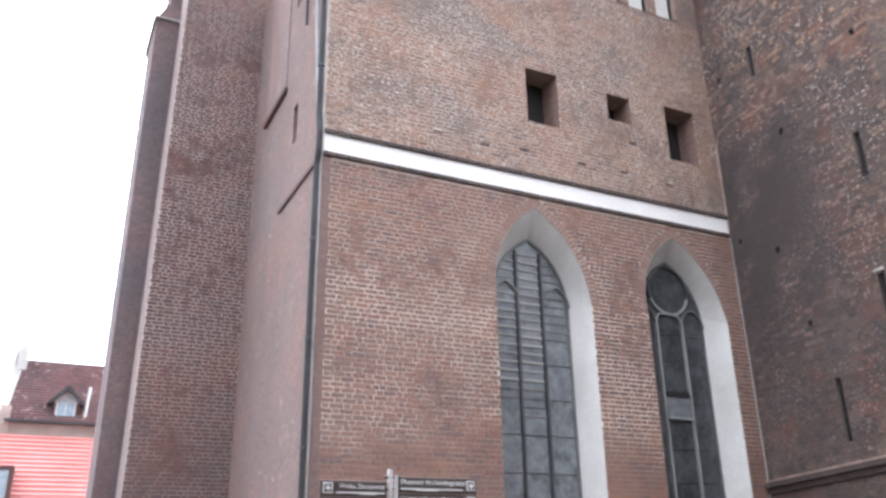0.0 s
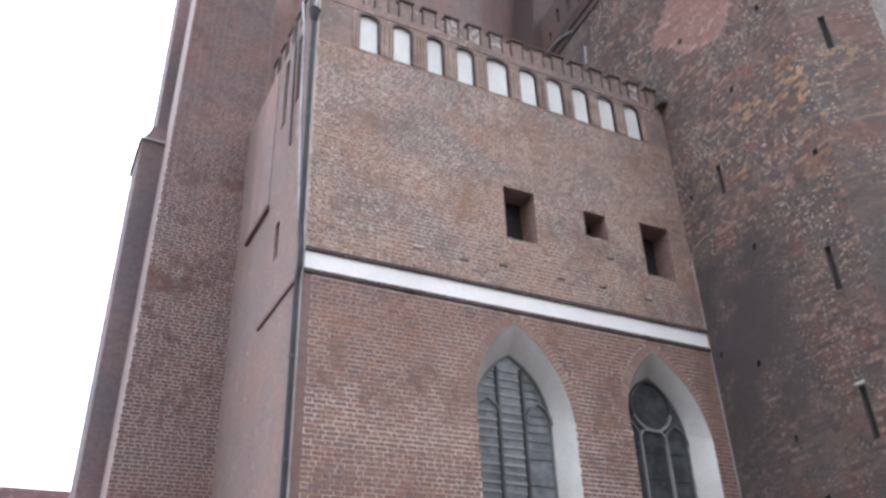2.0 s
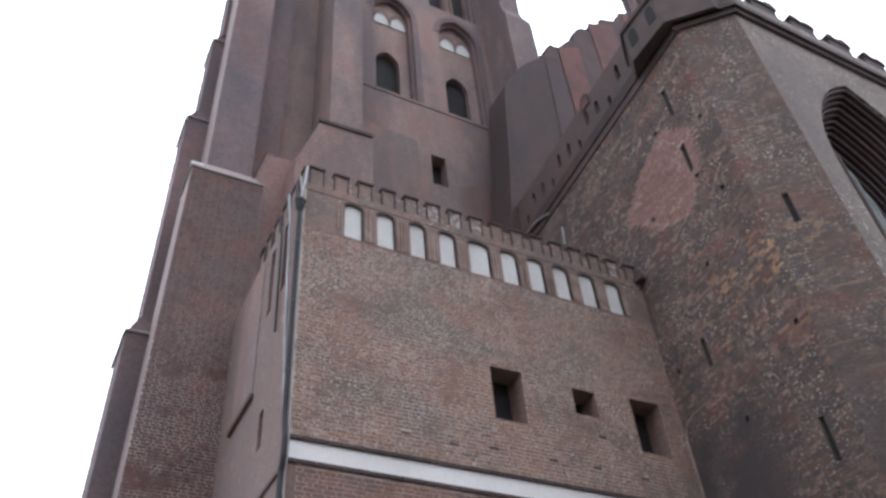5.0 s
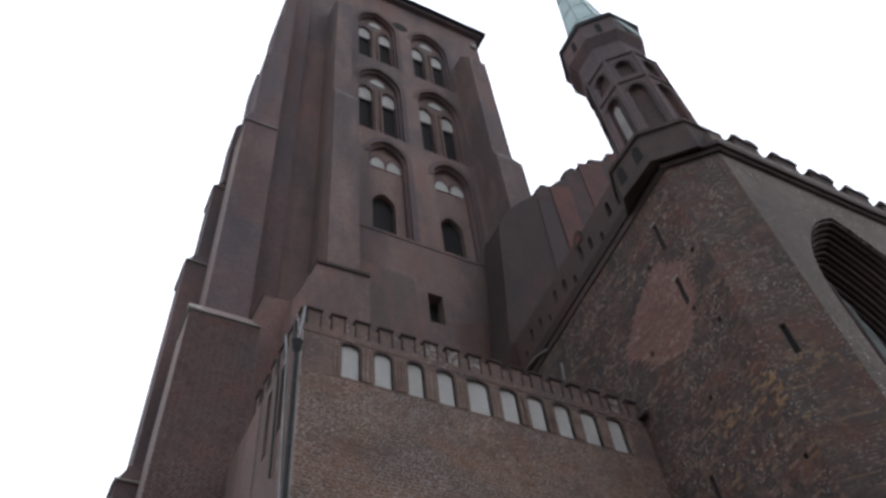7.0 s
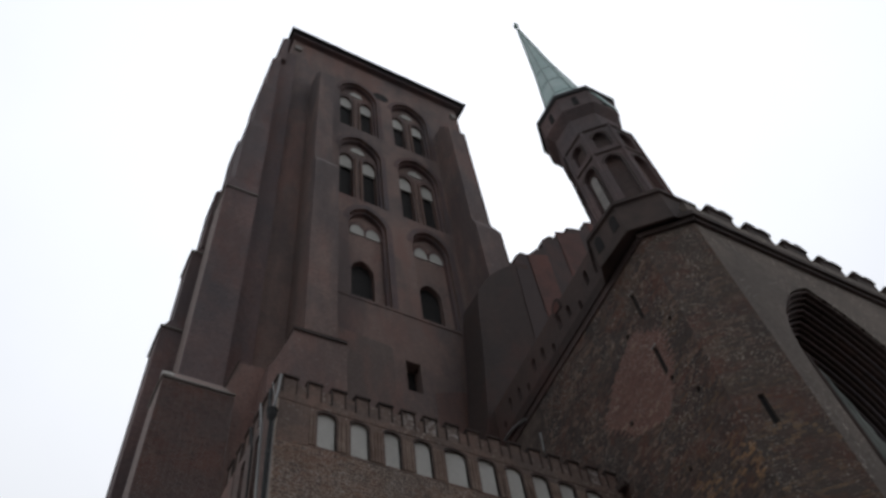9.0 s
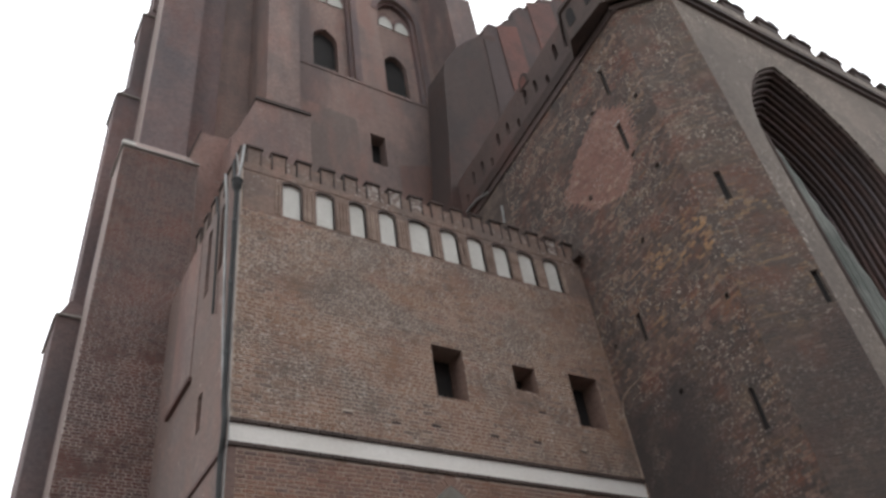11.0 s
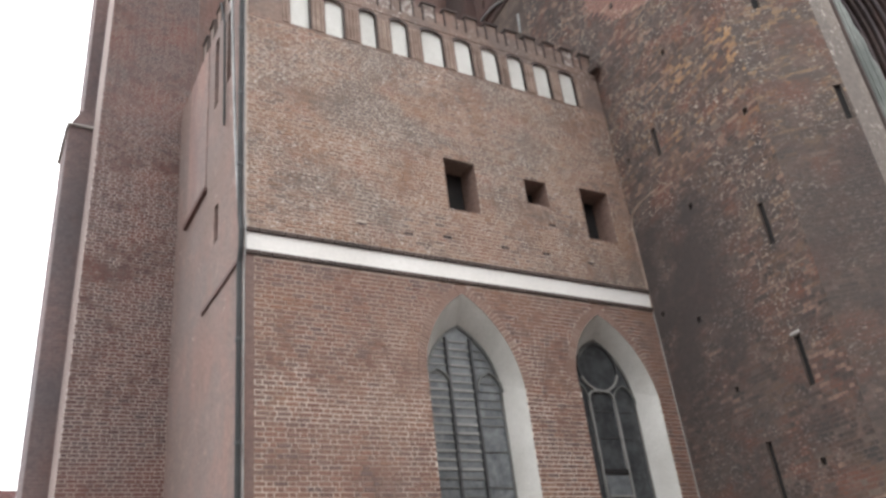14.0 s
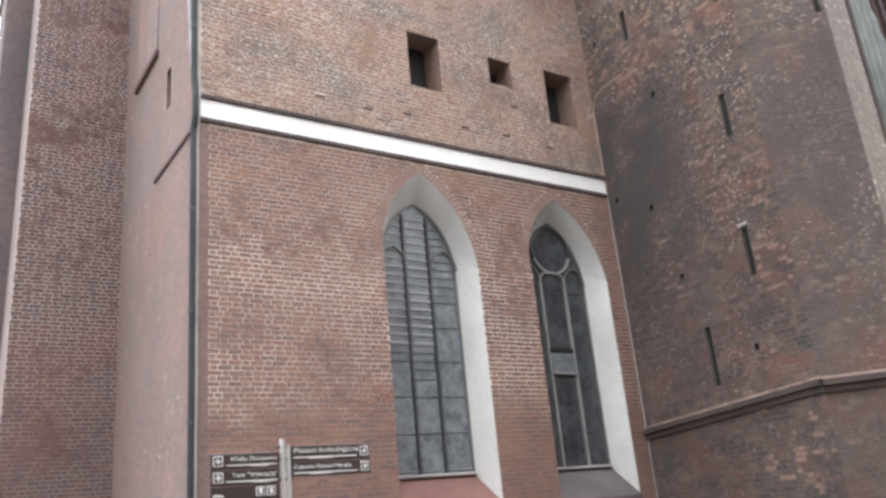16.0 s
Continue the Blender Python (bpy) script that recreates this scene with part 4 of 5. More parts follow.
part("flashing", tube([DARK.at(-3.45, 24.2, 0.03), DARK.at(-3.52, 23.3, 0.03)], 0.05, sides=6), M_ZINC, aisle, "short pale strip of lead on the wall")

# west front with its great moulded window
GW = dict(u0=18.35, u1=25.3, z0=4.0, spring=18.0, apex=24.0)
west_wall = part("west_wall", panel(WEST, rect(C2.x, 40, -0.3, TOP), [pointed(**GW)], 0, 3.0), M_GREYFACE, aisle, "grey-brown brick west front")
win = part("great_window", bmesh.new(), M_REVEAL, aisle, "deep recessed window with moulded brick orders")
o0 = dict(GW)
out = 0.0
# very dark brick puts the shade of the deep hollow into the orders' colour
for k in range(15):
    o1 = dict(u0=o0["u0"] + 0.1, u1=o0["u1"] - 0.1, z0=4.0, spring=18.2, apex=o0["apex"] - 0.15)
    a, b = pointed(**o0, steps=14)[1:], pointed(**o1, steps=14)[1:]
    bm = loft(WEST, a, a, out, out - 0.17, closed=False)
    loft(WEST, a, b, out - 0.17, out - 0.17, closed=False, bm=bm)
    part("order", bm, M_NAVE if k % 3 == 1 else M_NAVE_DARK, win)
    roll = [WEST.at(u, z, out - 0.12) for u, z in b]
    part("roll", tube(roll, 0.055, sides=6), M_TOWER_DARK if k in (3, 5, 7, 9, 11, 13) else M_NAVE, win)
    o0 = o1
    out -= 0.17
part("pane", slab(WEST, pointed(**o0), out - 0.05, 0.05), M_GLASS_DARK, win)
for k in range(9):
    u, o = 18.48 + 0.2 * k, -0.02 - 0.015 * k
    top = 19.3 - 0.85 * k
    part("jamb_shaft", tube([WEST.at(u, 4.0, o), WEST.at(u, top - 1.5, o), WEST.at(u + 0.02, top - 0.7, o), WEST.at(u + 0.08, top, o - 0.12)], 0.06 if k == 0 else (0.085, 0.07)[k % 2], sides=8), M_JAMB if k else M_SOOT_SHADE, win, "rough grey rendered jamb roll" if k else "dark jamb roll")

# plinth moulding round the foot of the aisle
for p, a, b in ((DARK, 0.0, S1 + 0.02), (CANT, -0.02, CL + 0.02), (WEST, C2.x, GW["u0"])):
    lo = 3.14 if p is DARK else 3.44
    # dark courses carry the painted underside shadow; the top edge is paler
    part("plinth_moulding", slab(p, [(a, lo + 0.02), (b, 3.48), (b, 3.6), (a, lo + 0.14)], 0.16, 0.2), M_SOOT_SHADE, aisle, "dark sloping plinth course")
    part("plinth_moulding", slab(p, [(a, lo + 0.14), (b, 3.6), (b, 3.66), (a, lo + 0.2)], 0.1, 0.14), M_SHAFT, aisle, "pale upper plinth edge")
    part("plinth_moulding", slab(p, [(a, lo - 0.12), (b, 3.34), (b, 3.48), (a, lo + 0.02)], 0.075, 0.12), M_SOOT_SHADE, aisle, "dark sloping plinth course")

# cornice and pierced parapet
for p, a, b in ((DARK, -8.0, S1 + 0.1), (CANT, -0.1, CL + 0.1), (WEST, C2.x - 0.1, 40)):
    steps = ((TOP - 0.45, TOP - 0.1, 0.06), (TOP - 0.1, TOP + 0.42, 0.12)) if p is DARK else ((TOP - 0.35, TOP - 0.1, 0.12), (TOP - 0.1, TOP + 0.15, 0.24))
    for z0, z1, q in steps:
        part("cornice", slab(p, rect(a, b, z0, z1), q, q + 0.5), (M_NAVE_DARK if q > 0.1 else M_NAVE) if p is DARK else M_SOOT_SHADE, aisle, "sooty moulded cornice")
gal = []
for k in range(6):
    u = -8.0 + 2.36 * k
    e = 0.06 * math.sin(5 * k)
    for a, lo, tall, wide in ((0.0, 26.42 - e, 0.5, 0.2), (0.8 + e, 26.88, 0.85 + e, 0.26), (1.58, 26.72 + e, 0.8 - e, 0.26)):
        if u + a + wide < S1 - 0.2:
            gal.append(pointed(u + a - wide / 2, u + a + wide / 2, lo, lo + tall * 0.7, lo + tall, 4))
parapet = part("parapet", panel(DARK, rect(-8.0, S1, TOP + 0.42, TOP + 2.35), gal, 0.1, 0.35), M_NAVE, aisle, "pierced dark brick gallery parapet")
part("gablet", slab(DARK, pointed(-0.28, 0.4, TOP + 1.9, TOP + 2.3, TOP + 2.7, 5), 0.13, 0.3), M_NAVE_DARK, parapet, "small sooty gablet")
part("gablet_panel", slab(DARK, pointed(-0.14, 0.26, TOP + 2.0, TOP + 2.28, TOP + 2.52, 5), 0.14, 0.05), M_GABLE_RED, parapet, "red brick gablet panel")
part("parapet", boxes((C2.x, 40, C2.y - 0.1, C2.y + 0.35, TOP + 0.15, TOP + 1.0)), M_GREYFACE, aisle)
for i in range(11):
    u = 19.3 + 1.98 * i
    e = random.Random(i).uniform(-0.08, 0.08)
    m = part("merlon", slab(WEST, rect(u - 0.62, u + 0.62, TOP + 1.0, TOP + 1.5), 0.1, 0.45), M_SOOT_SHADE, aisle)
    for s, d in ((-0.33, 0.0), (0.35, e)):
        cap = [(u + s + 0.36 * math.cos(q), TOP + 1.48 + (0.34 + d) * math.sin(q)) for q in np.linspace(0, math.pi, 8)]
        part("coping", slab(WEST, cap, 0.17, 0.58), M_SOOT_SHADE, m, "rounded dark tile coping")
part("roof", boxes((17.4, 40, 9.4, 24.0, TOP - 0.6, TOP - 0.2)), M_LEAD, aisle)

# stepped gable behind the gallery
GABLE = Plane(0, 23.2, 1, 0)
outline = [(20.6, 20.0), (36.0, 20.0), (36.0, 60.5), (33.9, 60.2), (33.7, 58.6), (32.0, 58.2), (31.6, 56.6), (29.5, 55.6), (29.2, 54.3), (28.1, 53.9), (27.9, 52.7), (27.2, 52.9), (26.3, 51.8), (26.0, 50.3), (25.3, 49.9), (24.3, 48.5), (23.6, 48.4), (23.1, 47.7), (22.8, 46.4), (20.6, 46.0)]
gable_wall = part("gable", slab(GABLE, outline, 0, 0.7), M_GABLE, aisle, "stepped red brick gable")
for a, b, top in ((24.2, 26.1, 48.4), (27.95, 30.6, 53.9), (32.2, 34.0, 58.2)):
    part("blind_panel", slab(GABLE, [(a, 24.0), (b, 24.0), (b, top + 1.2 * (b - a) * 0.45), (a, top)], 0.06, 0.1), M_GABLE_RED, gable_wall, "tall panel of brighter red brick")
nave_wall = part("nave_wall", slab(Plane(0, 21.3, 1, 0), [(15.9, 20.0), (23.2, 20.0), (22.1, 37.0), (22.0, 39.1), (21.8, 41.2), (21.9, 43.2), (20.9, 42.85), (19.4, 41.2), (18.5, 40.0), (17.5, 38.0), (17.3, 36.8), (17.1, 34.5), (16.8, 31.2), (16.3, 26.9)], 0, 1.8), M_NAVE_DARK, aisle, "nearly black sloping wall between nave and tower")
part("nave_strip", slab(Plane(0, 21.3, 1, 0), [(20.3, 24.0), (22.6, 24.0), (21.9, 42.6), (20.9, 42.3)], 0.05, 0.1), M_GABLE, nave_wall, "reddish brick strip")

# stair turret with its copper spire
turret = thing("stair_turret", (17.5, 10.45, 25.9), "octagonal dark brick stair turret with a green copper spire", "turret")
TX, TY = 17.5, 10.45
part("base", ring_prism(bmesh.new(), TX, TY, [(2.3, TOP - 0.1), (2.3, 27.5), (2.4, 27.55), (2.4, 27.75), (1.9, 28.2)]), M_SOOT_SHADE, turret)
DX, DY, DR = TX + 0.09, TY - 0.15, 1.71
# core darker than the faces, so the niche backs carry painted shade
part("drum", ring_prism(bmesh.new(), DX, DY, [(DR - 0.22, 28.0), (DR - 0.22, 35.3)]), M_NAVE, turret, "brick core of the drum, darkened for shade in the niches")
for z, r in ((32.55, DR - 0.02), (34.85, DR - 0.02)):
    part("string_course", ring_prism(bmesh.new(), DX, DY, [(r, z - 0.13), (r + 0.1, z), (r, z + 0.13)]), M_SOOT_SHADE, turret, "moulded ring course")
part("upper_drum", ring_prism(bmesh.new(), TX, TY, [(1.64, 34.9), (1.66, 36.5), (2.0, 37.1), (2.04, 38.5)]), M_TOWER_DARK, turret, "flared head of the turret")
part("eave_ring", ring_prism(bmesh.new(), TX, TY, [(2.1, 38.45), (2.2, 38.6), (2.15, 38.8), (1.2, 39.3)]), M_LEAD, turret, "dark eave ring")
side = DR * math.sin(radians(22.5))
for k in range(8):
    a = radians(45 * k)
    deep = DR * math.cos(radians(22.5))
    p = Plane(DX + deep * math.cos(a), DY + deep * math.sin(a), -math.sin(a), math.cos(a))
    niches = [pointed(-0.36, 0.36, 28.5, 31.65, 32.15), pointed(-0.33, 0.33, 33.0, 33.95, 34.4)]
    face = part("drum_face", panel(p, rect(-side, side, 28.0, 35.0), niches, 0.0, 0.2), M_TOWER_DARK, turret)
    for n in niches:
        c = [(u * 1.28, z if z < 30 else z + 0.12) for u, z in n]
        part("niche_hood", loft(p, c[1:], n[1:], 0.035, 0.035, closed=False, bm=loft(p, c[1:], c[1:], 0.035, -0.01, closed=False)), M_SOOT_SHADE, face)
    if k == 4:
        part("white_infill", slab(p, pointed(-0.17, 0.2, 28.4, 31.2, 31.6), -0.06, 0.1), M_STONE, face, "pale rendered niche infill")
    part("corner_shaft", tube([(DX + DR * math.cos(a + radians(22.5)), DY + DR * math.sin(a + radians(22.5)), z) for z in (28.1, 34.9)], 0.075, sides=6), M_TOWER_DARK, turret)
    # narrow blind slots in the flared head, their shade painted as dark slabs
    q = Plane(TX + 2.02 * math.cos(radians(22.5)) * math.cos(a), TY + 2.02 * math.cos(radians(22.5)) * math.sin(a), -math.sin(a), math.cos(a))
    part("head_slot", slab(q, pointed(-0.14, 0.14, 37.3, 38.0, 38.2), 0.012, 0.05), M_SHADE, turret, "dark slab painting a shaded blind slot")
part("flashing", slab(Plane(TX, TY - 2.04 * math.cos(radians(22.5)), 1, 0), [(-0.62, 38.38), (0.0, 38.4), (0.72, 37.5), (0.72, 37.25), (0.2, 37.6)], 0.03, 0.05), M_COPPER, turret, "green copper flashing")
# near-black slabs paint the shade of two small niches in the base
for u in (-0.5, 0.5):
    part("base_niche", slab(Plane(TX - 2.3 * math.cos(radians(22.5)), TY, 0, -1), pointed(u - 0.2, u + 0.2, 26.4, 27.0, 27.3), 0.02, 0.05), M_SHADE, turret)
bm = ring_prism(bmesh.new(), TX, TY, [(1.62, 38.7), (1.2, 40.6), (0.58, 47.0), (0.04, 54.8)])
for v in bm.verts:
    lean = max(0.0, (v.co.z - 38.7) / 16)
    v.co.x -= 0.15 * lean
    v.co.y += 0.25 * lean
spire = part("spire", bm, M_COPPER, turret, "green copper spire")
for k in range(8):
    b = radians(22.5 + 45 * k)
    ridge = [(TX + r * math.cos(b) - 0.15 * f, TY + r * math.sin(b) + 0.25 * f, z) for r, z, f in ((1.63, 38.72, 0.0), (1.21, 40.6, 0.12), (0.59, 47.0, 0.52), (0.05, 54.8, 1.0))]
    part("seam", tube(ridge, 0.028, sides=5), M_COPPER_DARK, spire)
for z, r, f in ((41.0, 1.165, 0.144), (43.2, 0.955, 0.28), (45.4, 0.745, 0.42)):
    part("seam", ring_prism(bmesh.new(), TX - 0.15 * f, TY + 0.25 * f, [(r - 0.02, z - 0.02), (r + 0.018, z), (r - 0.02, z + 0.02)]), M_COPPER_DARK, spire)
part("finial", tube([(TX - 0.15, TY + 0.25, 54.6), (TX - 0.15, TY + 0.25, 56.0)], 0.045, sides=6), M_LEAD, spire)
part("ball", ring_prism(bmesh.new(), TX - 0.15, TY + 0.25, [(0.06, 55.1), (0.18, 55.25), (0.18, 55.4), (0.06, 55.55)], 10), M_COPPER, spire)

# ---- tower ----
tower = thing("tower", (13.9, 30, 0), "massive red brick church tower with stepped buttresses and twin belfry windows", "tower")
TF = Plane(0, 24.0, 1, 0)
TL, TR, TT = 5.6, 21.95, 73.7
BAYS = [(10.05, 13.4), (14.8, 18.2)]
GATES = [(10.75, 13.4), (15.25, 17.95)]
ROWS3 = [(48.5, 55.6, 58.0), (59.6, 66.4, 69.0)]
t_holes = [rect(13.94, 14.8, 31.2, 33.4)]
for (a, b), (c, d) in zip(BAYS, GATES):
    t_holes.append(pointed(c, d, 37.6, 45.6, 47.5))
    for z0, s, t in ROWS3:
        t_holes.append(pointed(a, b, z0, s, t))
front = part("front_wall", panel(TF, rect(TL, TR, -0.3, TT), t_holes, 0, 1.4), M_TOWER, tower)
back_holes = []
for (a, b), (c, d) in zip(BAYS, GATES):
    m = (c + d) / 2 - 0.2
    back_holes.append(pointed(m - 0.74, m + 0.74, 38.35, 40.9, 42.0))
    for z0, s, t in ROWS3:
        m = (a + b) / 2
        back_holes += [pointed(m + q - 0.52, m + q + 0.52, z0 + 0.3, s - 0.75, s + 0.1) for q in (-0.9, 0.9)]
part("recess_wall", panel(TF, rect(9.8, 18.4, 37.0, 69.6), back_holes, -0.5, 0.8), M_TOWER, front)
# near-black sheets paint the darkness inside the slit and the belfry windows
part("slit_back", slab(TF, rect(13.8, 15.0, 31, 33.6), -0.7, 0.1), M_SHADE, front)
part("belfry_louvre", slab(TF, rect(9.9, 18.3, 37.2, 69.4), -0.86, 0.1), M_SHADE, front, "near-black sheet for the dark inside the belfry")


def moulded(o, grow_by, name):
    """Two raised orders round a pointed recess, and one within it."""
    edge = pointed(**o)[1:]
    for grow, q in grow_by:
        big = pointed(o["u0"] - grow, o["u1"] + grow, o["z0"], o["spring"], o["apex"] + grow * 1.2)[1:]
        part(name, loft(TF, big, edge, q, q, closed=False, bm=loft(TF, big, big, q, -0.02, closed=False)), M_TOWER_DARK, front)
    inner = pointed(o["u0"] + 0.18, o["u1"] - 0.18, o["z0"], o["spring"], o["apex"] - 0.24)[1:]
    part("inner_order", loft(TF, edge, inner, -0.22, -0.22, closed=False, bm=loft(TF, inner, inner, -0.22, -0.52, closed=False)), M_TOWER_DARK, front)


for (a, b), (c, d) in zip(BAYS, GATES):
    m = (c + d) / 2
    for u in (m - 0.55, m + 0.55):
        part("lunette", slab(TF, pointed(u - 0.48, u + 0.48, 44.8, 45.15, 45.95), -0.44, 0.1), M_WHITE, front, "whitewashed blind lunette")
        part("lunette_hood", loft(TF, pointed(u - 0.6, u + 0.6, 44.8, 45.2, 46.2)[1:], pointed(u - 0.48, u + 0.48, 44.8, 45.15, 45.95)[1:], -0.36, -0.36, closed=False), M_TOWER_DARK, front)
    for z0, s, t in ROWS3:
        m = (a + b) / 2
        for q in (-0.9, 0.9):
            head = [w for w in pointed(m + q - 0.53, m + q + 0.53, s - 1.75, s - 0.75, s + 0.12)]
            part("window_head", slab(TF, head, -0.66, 0.1), M_WHITE, front, "whitewashed window head")
            part("light_hood", loft(TF, pointed(m + q - 0.66, m + q + 0.66, z0, s - 0.75, s + 0.3)[1:], pointed(m + q - 0.52, m + q + 0.52, z0, s - 0.75, s + 0.1)[1:], -0.4, -0.4, closed=False), M_TOWER_DARK, front)
        for q in (-0.22, 0.22):
            part("colonnette", tube([TF.at(m + q, z0 + 0.1, -0.4), TF.at(m + q, s - 0.5, -0.4)], 0.1, sides=8), M_REVEAL, front)
        part("tympanum", slab(TF, [(m - 0.62, s + 0.75), (m - 0.25, s + 0.6), (m + 0.25, s + 0.6), (m + 0.62, s + 0.75), (m + 0.4, s + 1.25), (m, s + 1.5), (m - 0.4, s + 1.25)], -0.44, 0.08), M_WHITE, front, "whitewashed tympanum")
        moulded(dict(u0=a, u1=b, z0=z0, spring=s, apex=t), ((0.18, 0.06), (0.36, 0.03)), "arch_moulding")
    moulded(dict(u0=c, u1=d, z0=37.6, spring=45.6, apex=47.5), ((0.2, 0.06), (0.4, 0.03)), "arch_moulding")

for u, w in ((6.05, 0.3), (21.4, 0.26)):
    part("corner_block", soften(boxes((u - w, u + w, 23.8, 24.05, 70.7, 71.5)), 0.03), M_STONE, front, "pale stone block under the eaves")
# flat near-black disc: the shade of a round recess as colour
part("round_recess", slab(TF, [(13.9 + 0.75 * math.cos(q), 68.3 + 0.75 * math.sin(q)) for q in np.linspace(0, 2 * math.pi, 16)[:-1]], 0.012, 0.05), M_SHADE, front, "near-black disc painting a shaded recess between the top windows")
part("set_off", soften(slab(TF, rect(9.15, 18.65, 37.3, 37.52), 0.05, 0.08), 0.012), M_TOWER, front, "thin offset course under the windows")
part("mended_panel", slab(TF, [(15.35, 24.0), (18.66, 24.0), (18.66, 32.5), (16.9, 32.2), (15.5, 31.6)], 0.006, 0.03), M_TOWER_RED, front, "patch of redder brick")
part("mended_panel", slab(TF, [(9.45, 24.0), (12.9, 24.0), (13.3, 30.5), (13.2, 34.1), (9.45, 34.4)], 0.006, 0.03), M_TOWER_GREY, front, "patch of greyer brick")
part("body", boxes((TL, TR, 25.2, 38.0, -0.3, TT)), M_TOWER_DARK, tower)
part("roof_overhang", boxes((TL - 0.5, TR + 0.85, 23.2, 39.0, TT, TT + 0.25)), M_LEAD, tower, "dark overhanging roof edge")
part("eave_moulding", boxes((TL - 0.2, TR + 0.35, 23.55, 38.5, TT - 0.5, TT)), M_TOWER_DARK, tower)
bm = bmesh.new()
v = [bm.verts.new(q) for q in ((TL - 0.5, 23.2, TT + 0.25), (TR + 0.85, 23.2, TT + 0.25), (TR + 0.85, 39, TT + 0.25), (TL - 0.5, 39, TT + 0.25), (13.9, 27, TT + 6), (13.9, 35, TT + 6))]
for f in ((0, 1, 4), (1, 2, 5, 4), (2, 3, 5), (3, 0, 4, 5), (0, 3, 2, 1)):
    bm.faces.new([v[i] for i in f])
part("roof", bm, M_TILE, tower)


def pier(x0, x1, y0, y1, z0, z1, name, material, slope=0.9, dx0=0.0, dx1=0.0, dy=0.0, ledge=None, batter=0.0):
    """One stage of a buttress with a sloping weathering on top."""
    bm = bmesh.new()
    low = [bm.verts.new((x, y, z0)) for x, y in ((x0 - batter, y0), (x1, y0), (x1, y1), (x0 - batter, y1))]
    mid = [bm.verts.new((x, y, z1)) for x, y in ((x0, y0), (x1, y0), (x1, y1), (x0, y1))]
    top = [bm.verts.new((x, y, z1 + slope)) for x, y in ((x0 + dx0, y0 + dy), (x1 - dx1, y0 + dy), (x1 - dx1, y1), (x0 + dx0, y1))]
    for a, b in ((low, mid), (mid, top)):
        for i in range(4):
            bm.faces.new((a[i], a[(i + 1) % 4], b[(i + 1) % 4], b[i]))
    bm.faces.new(low[::-1])
    bm.faces.new(top)
    ob = part(name, bm, material, tower)
    if ledge:
        part("ledge", soften(boxes((x0 - 0.07, x1 + 0.0, y0 - 0.09, y0 + 0.2, z1 - 0.025, z1 + 0.05), (x0 - 0.09, x0 + 0.2, y0 + 0.2, y1, z1 - 0.025, z1 + 0.05)), 0.012), ledge, ob, "pale stone weathering ledge")
    return ob


# front piers
for x0, x1 in ((7.45, 9.0), (18.7, 20.62)):
    pier(x0, x1, 21.4, 24.05, 0, 46.4, "buttress", M_TOWER, 1.0, 0.01, 0.35, 0.3)
    pier(x0 + 0.015, x1 - 0.4, 21.72, 24.04, 47.3, 62.0, "buttress", M_TOWER, 2.6, 0.1, 0.2, 1.2)
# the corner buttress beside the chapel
low_pier = pier(2.24, 5.0, 21.806, 23.6, -0.3, 25.0, "buttress", M_LIT_SIDE, 1.0, 0.5, 0.3, 0.6, M_STONE, 0.26)
PIER = Plane(0, 21.8, 1, 0)
me, _ = wall_bricks(PIER, lambda z: [(1.983 + 0.0103 * z, 4.98)], 0.0, 24.9, 21, proud=0.011)
part("joints", slab(PIER, [(1.985, -0.3), (5.0, -0.3), (5.0, 24.95), (2.245, 24.95)], 0.0, 0.005), M_PIER_MORTAR, low_pier)
ob = part("brickwork", me, M_PIER, low_pier, "dark red bricks with pale joints")
ob["kind"] = "stuff"
pier(2.82, 4.6, 22.4, 24.45, 25.95, 41.2, "buttress", M_TOWER_DARK, 1.2, 0.2, 0, 0.1, M_STONE)
# upper stage: the sky-lit side is a paler strip
part("edge_strip", boxes((2.812, 2.822, 22.42, 24.4, 26.0, 41.15)), M_LIT_SIDE, low_pier, "narrow buttress side painted paler for sky light")
pier(3.15, 4.6, 22.5, 25.1, 42.35, 49.8, "buttress", M_TOWER_DARK, 1.2, 0.35, 0, 0.1)
pier(3.5, 4.6, 22.7, 25.1, 50.95, 57.0, "buttress", M_TOWER_DARK, 1.2, 0.35, 0, 0.1)
pier(3.9, 4.6, 22.9, 25.1, 58.15, 63.5, "buttress", M_TOWER_DARK, 1.5, 0.5, 0, 0.2)
pier(4.45, 5.0, 23.1, 25.1, 64.95, 69.5, "buttress", M_TOWER_DARK, 2.0, 0.7, 0, 0.4)
part("corner_wall", boxes((4.4, 5.9, 23.5, 25.3, -0.3, 68.0)), M_TOWER_DARK, tower)
part("ledge_stone", soften(boxes((2.16, 2.62, 21.7, 22.0, 25.05, 25.22)), 0.03), M_BAND, low_pier, "white lime-stained corner stone")
# set-back wing seen past its outer edge
pier(1.445, 5.5, 23.5, 25.9, -0.3, 18.25, "buttress", M_TOWER_DARK, 0.7, 0.3, 0, 0.1, M_STONE)
z = 17.0
for x0, z1 in ((1.88, 30.8), (2.28, 37.3), (2.62, 43.8), (3.1, 51.0), (3.65, 57.5), (4.2, 64.0), (4.8, 69.5)):
    pier(x0, 5.55, 24.4 + (0 if x0 < 2.2 else 0.15), 26.4, z, z1, "buttress", M_TOWER_DARK, 0.7, 0.3, 0, 0.1, M_STONE if x0 < 2.5 else None)
    z = z1 + 0.68
# lower stage with a sloping top beside the chapel roof
STAGE = Plane(0, 21.2, 1, 0)
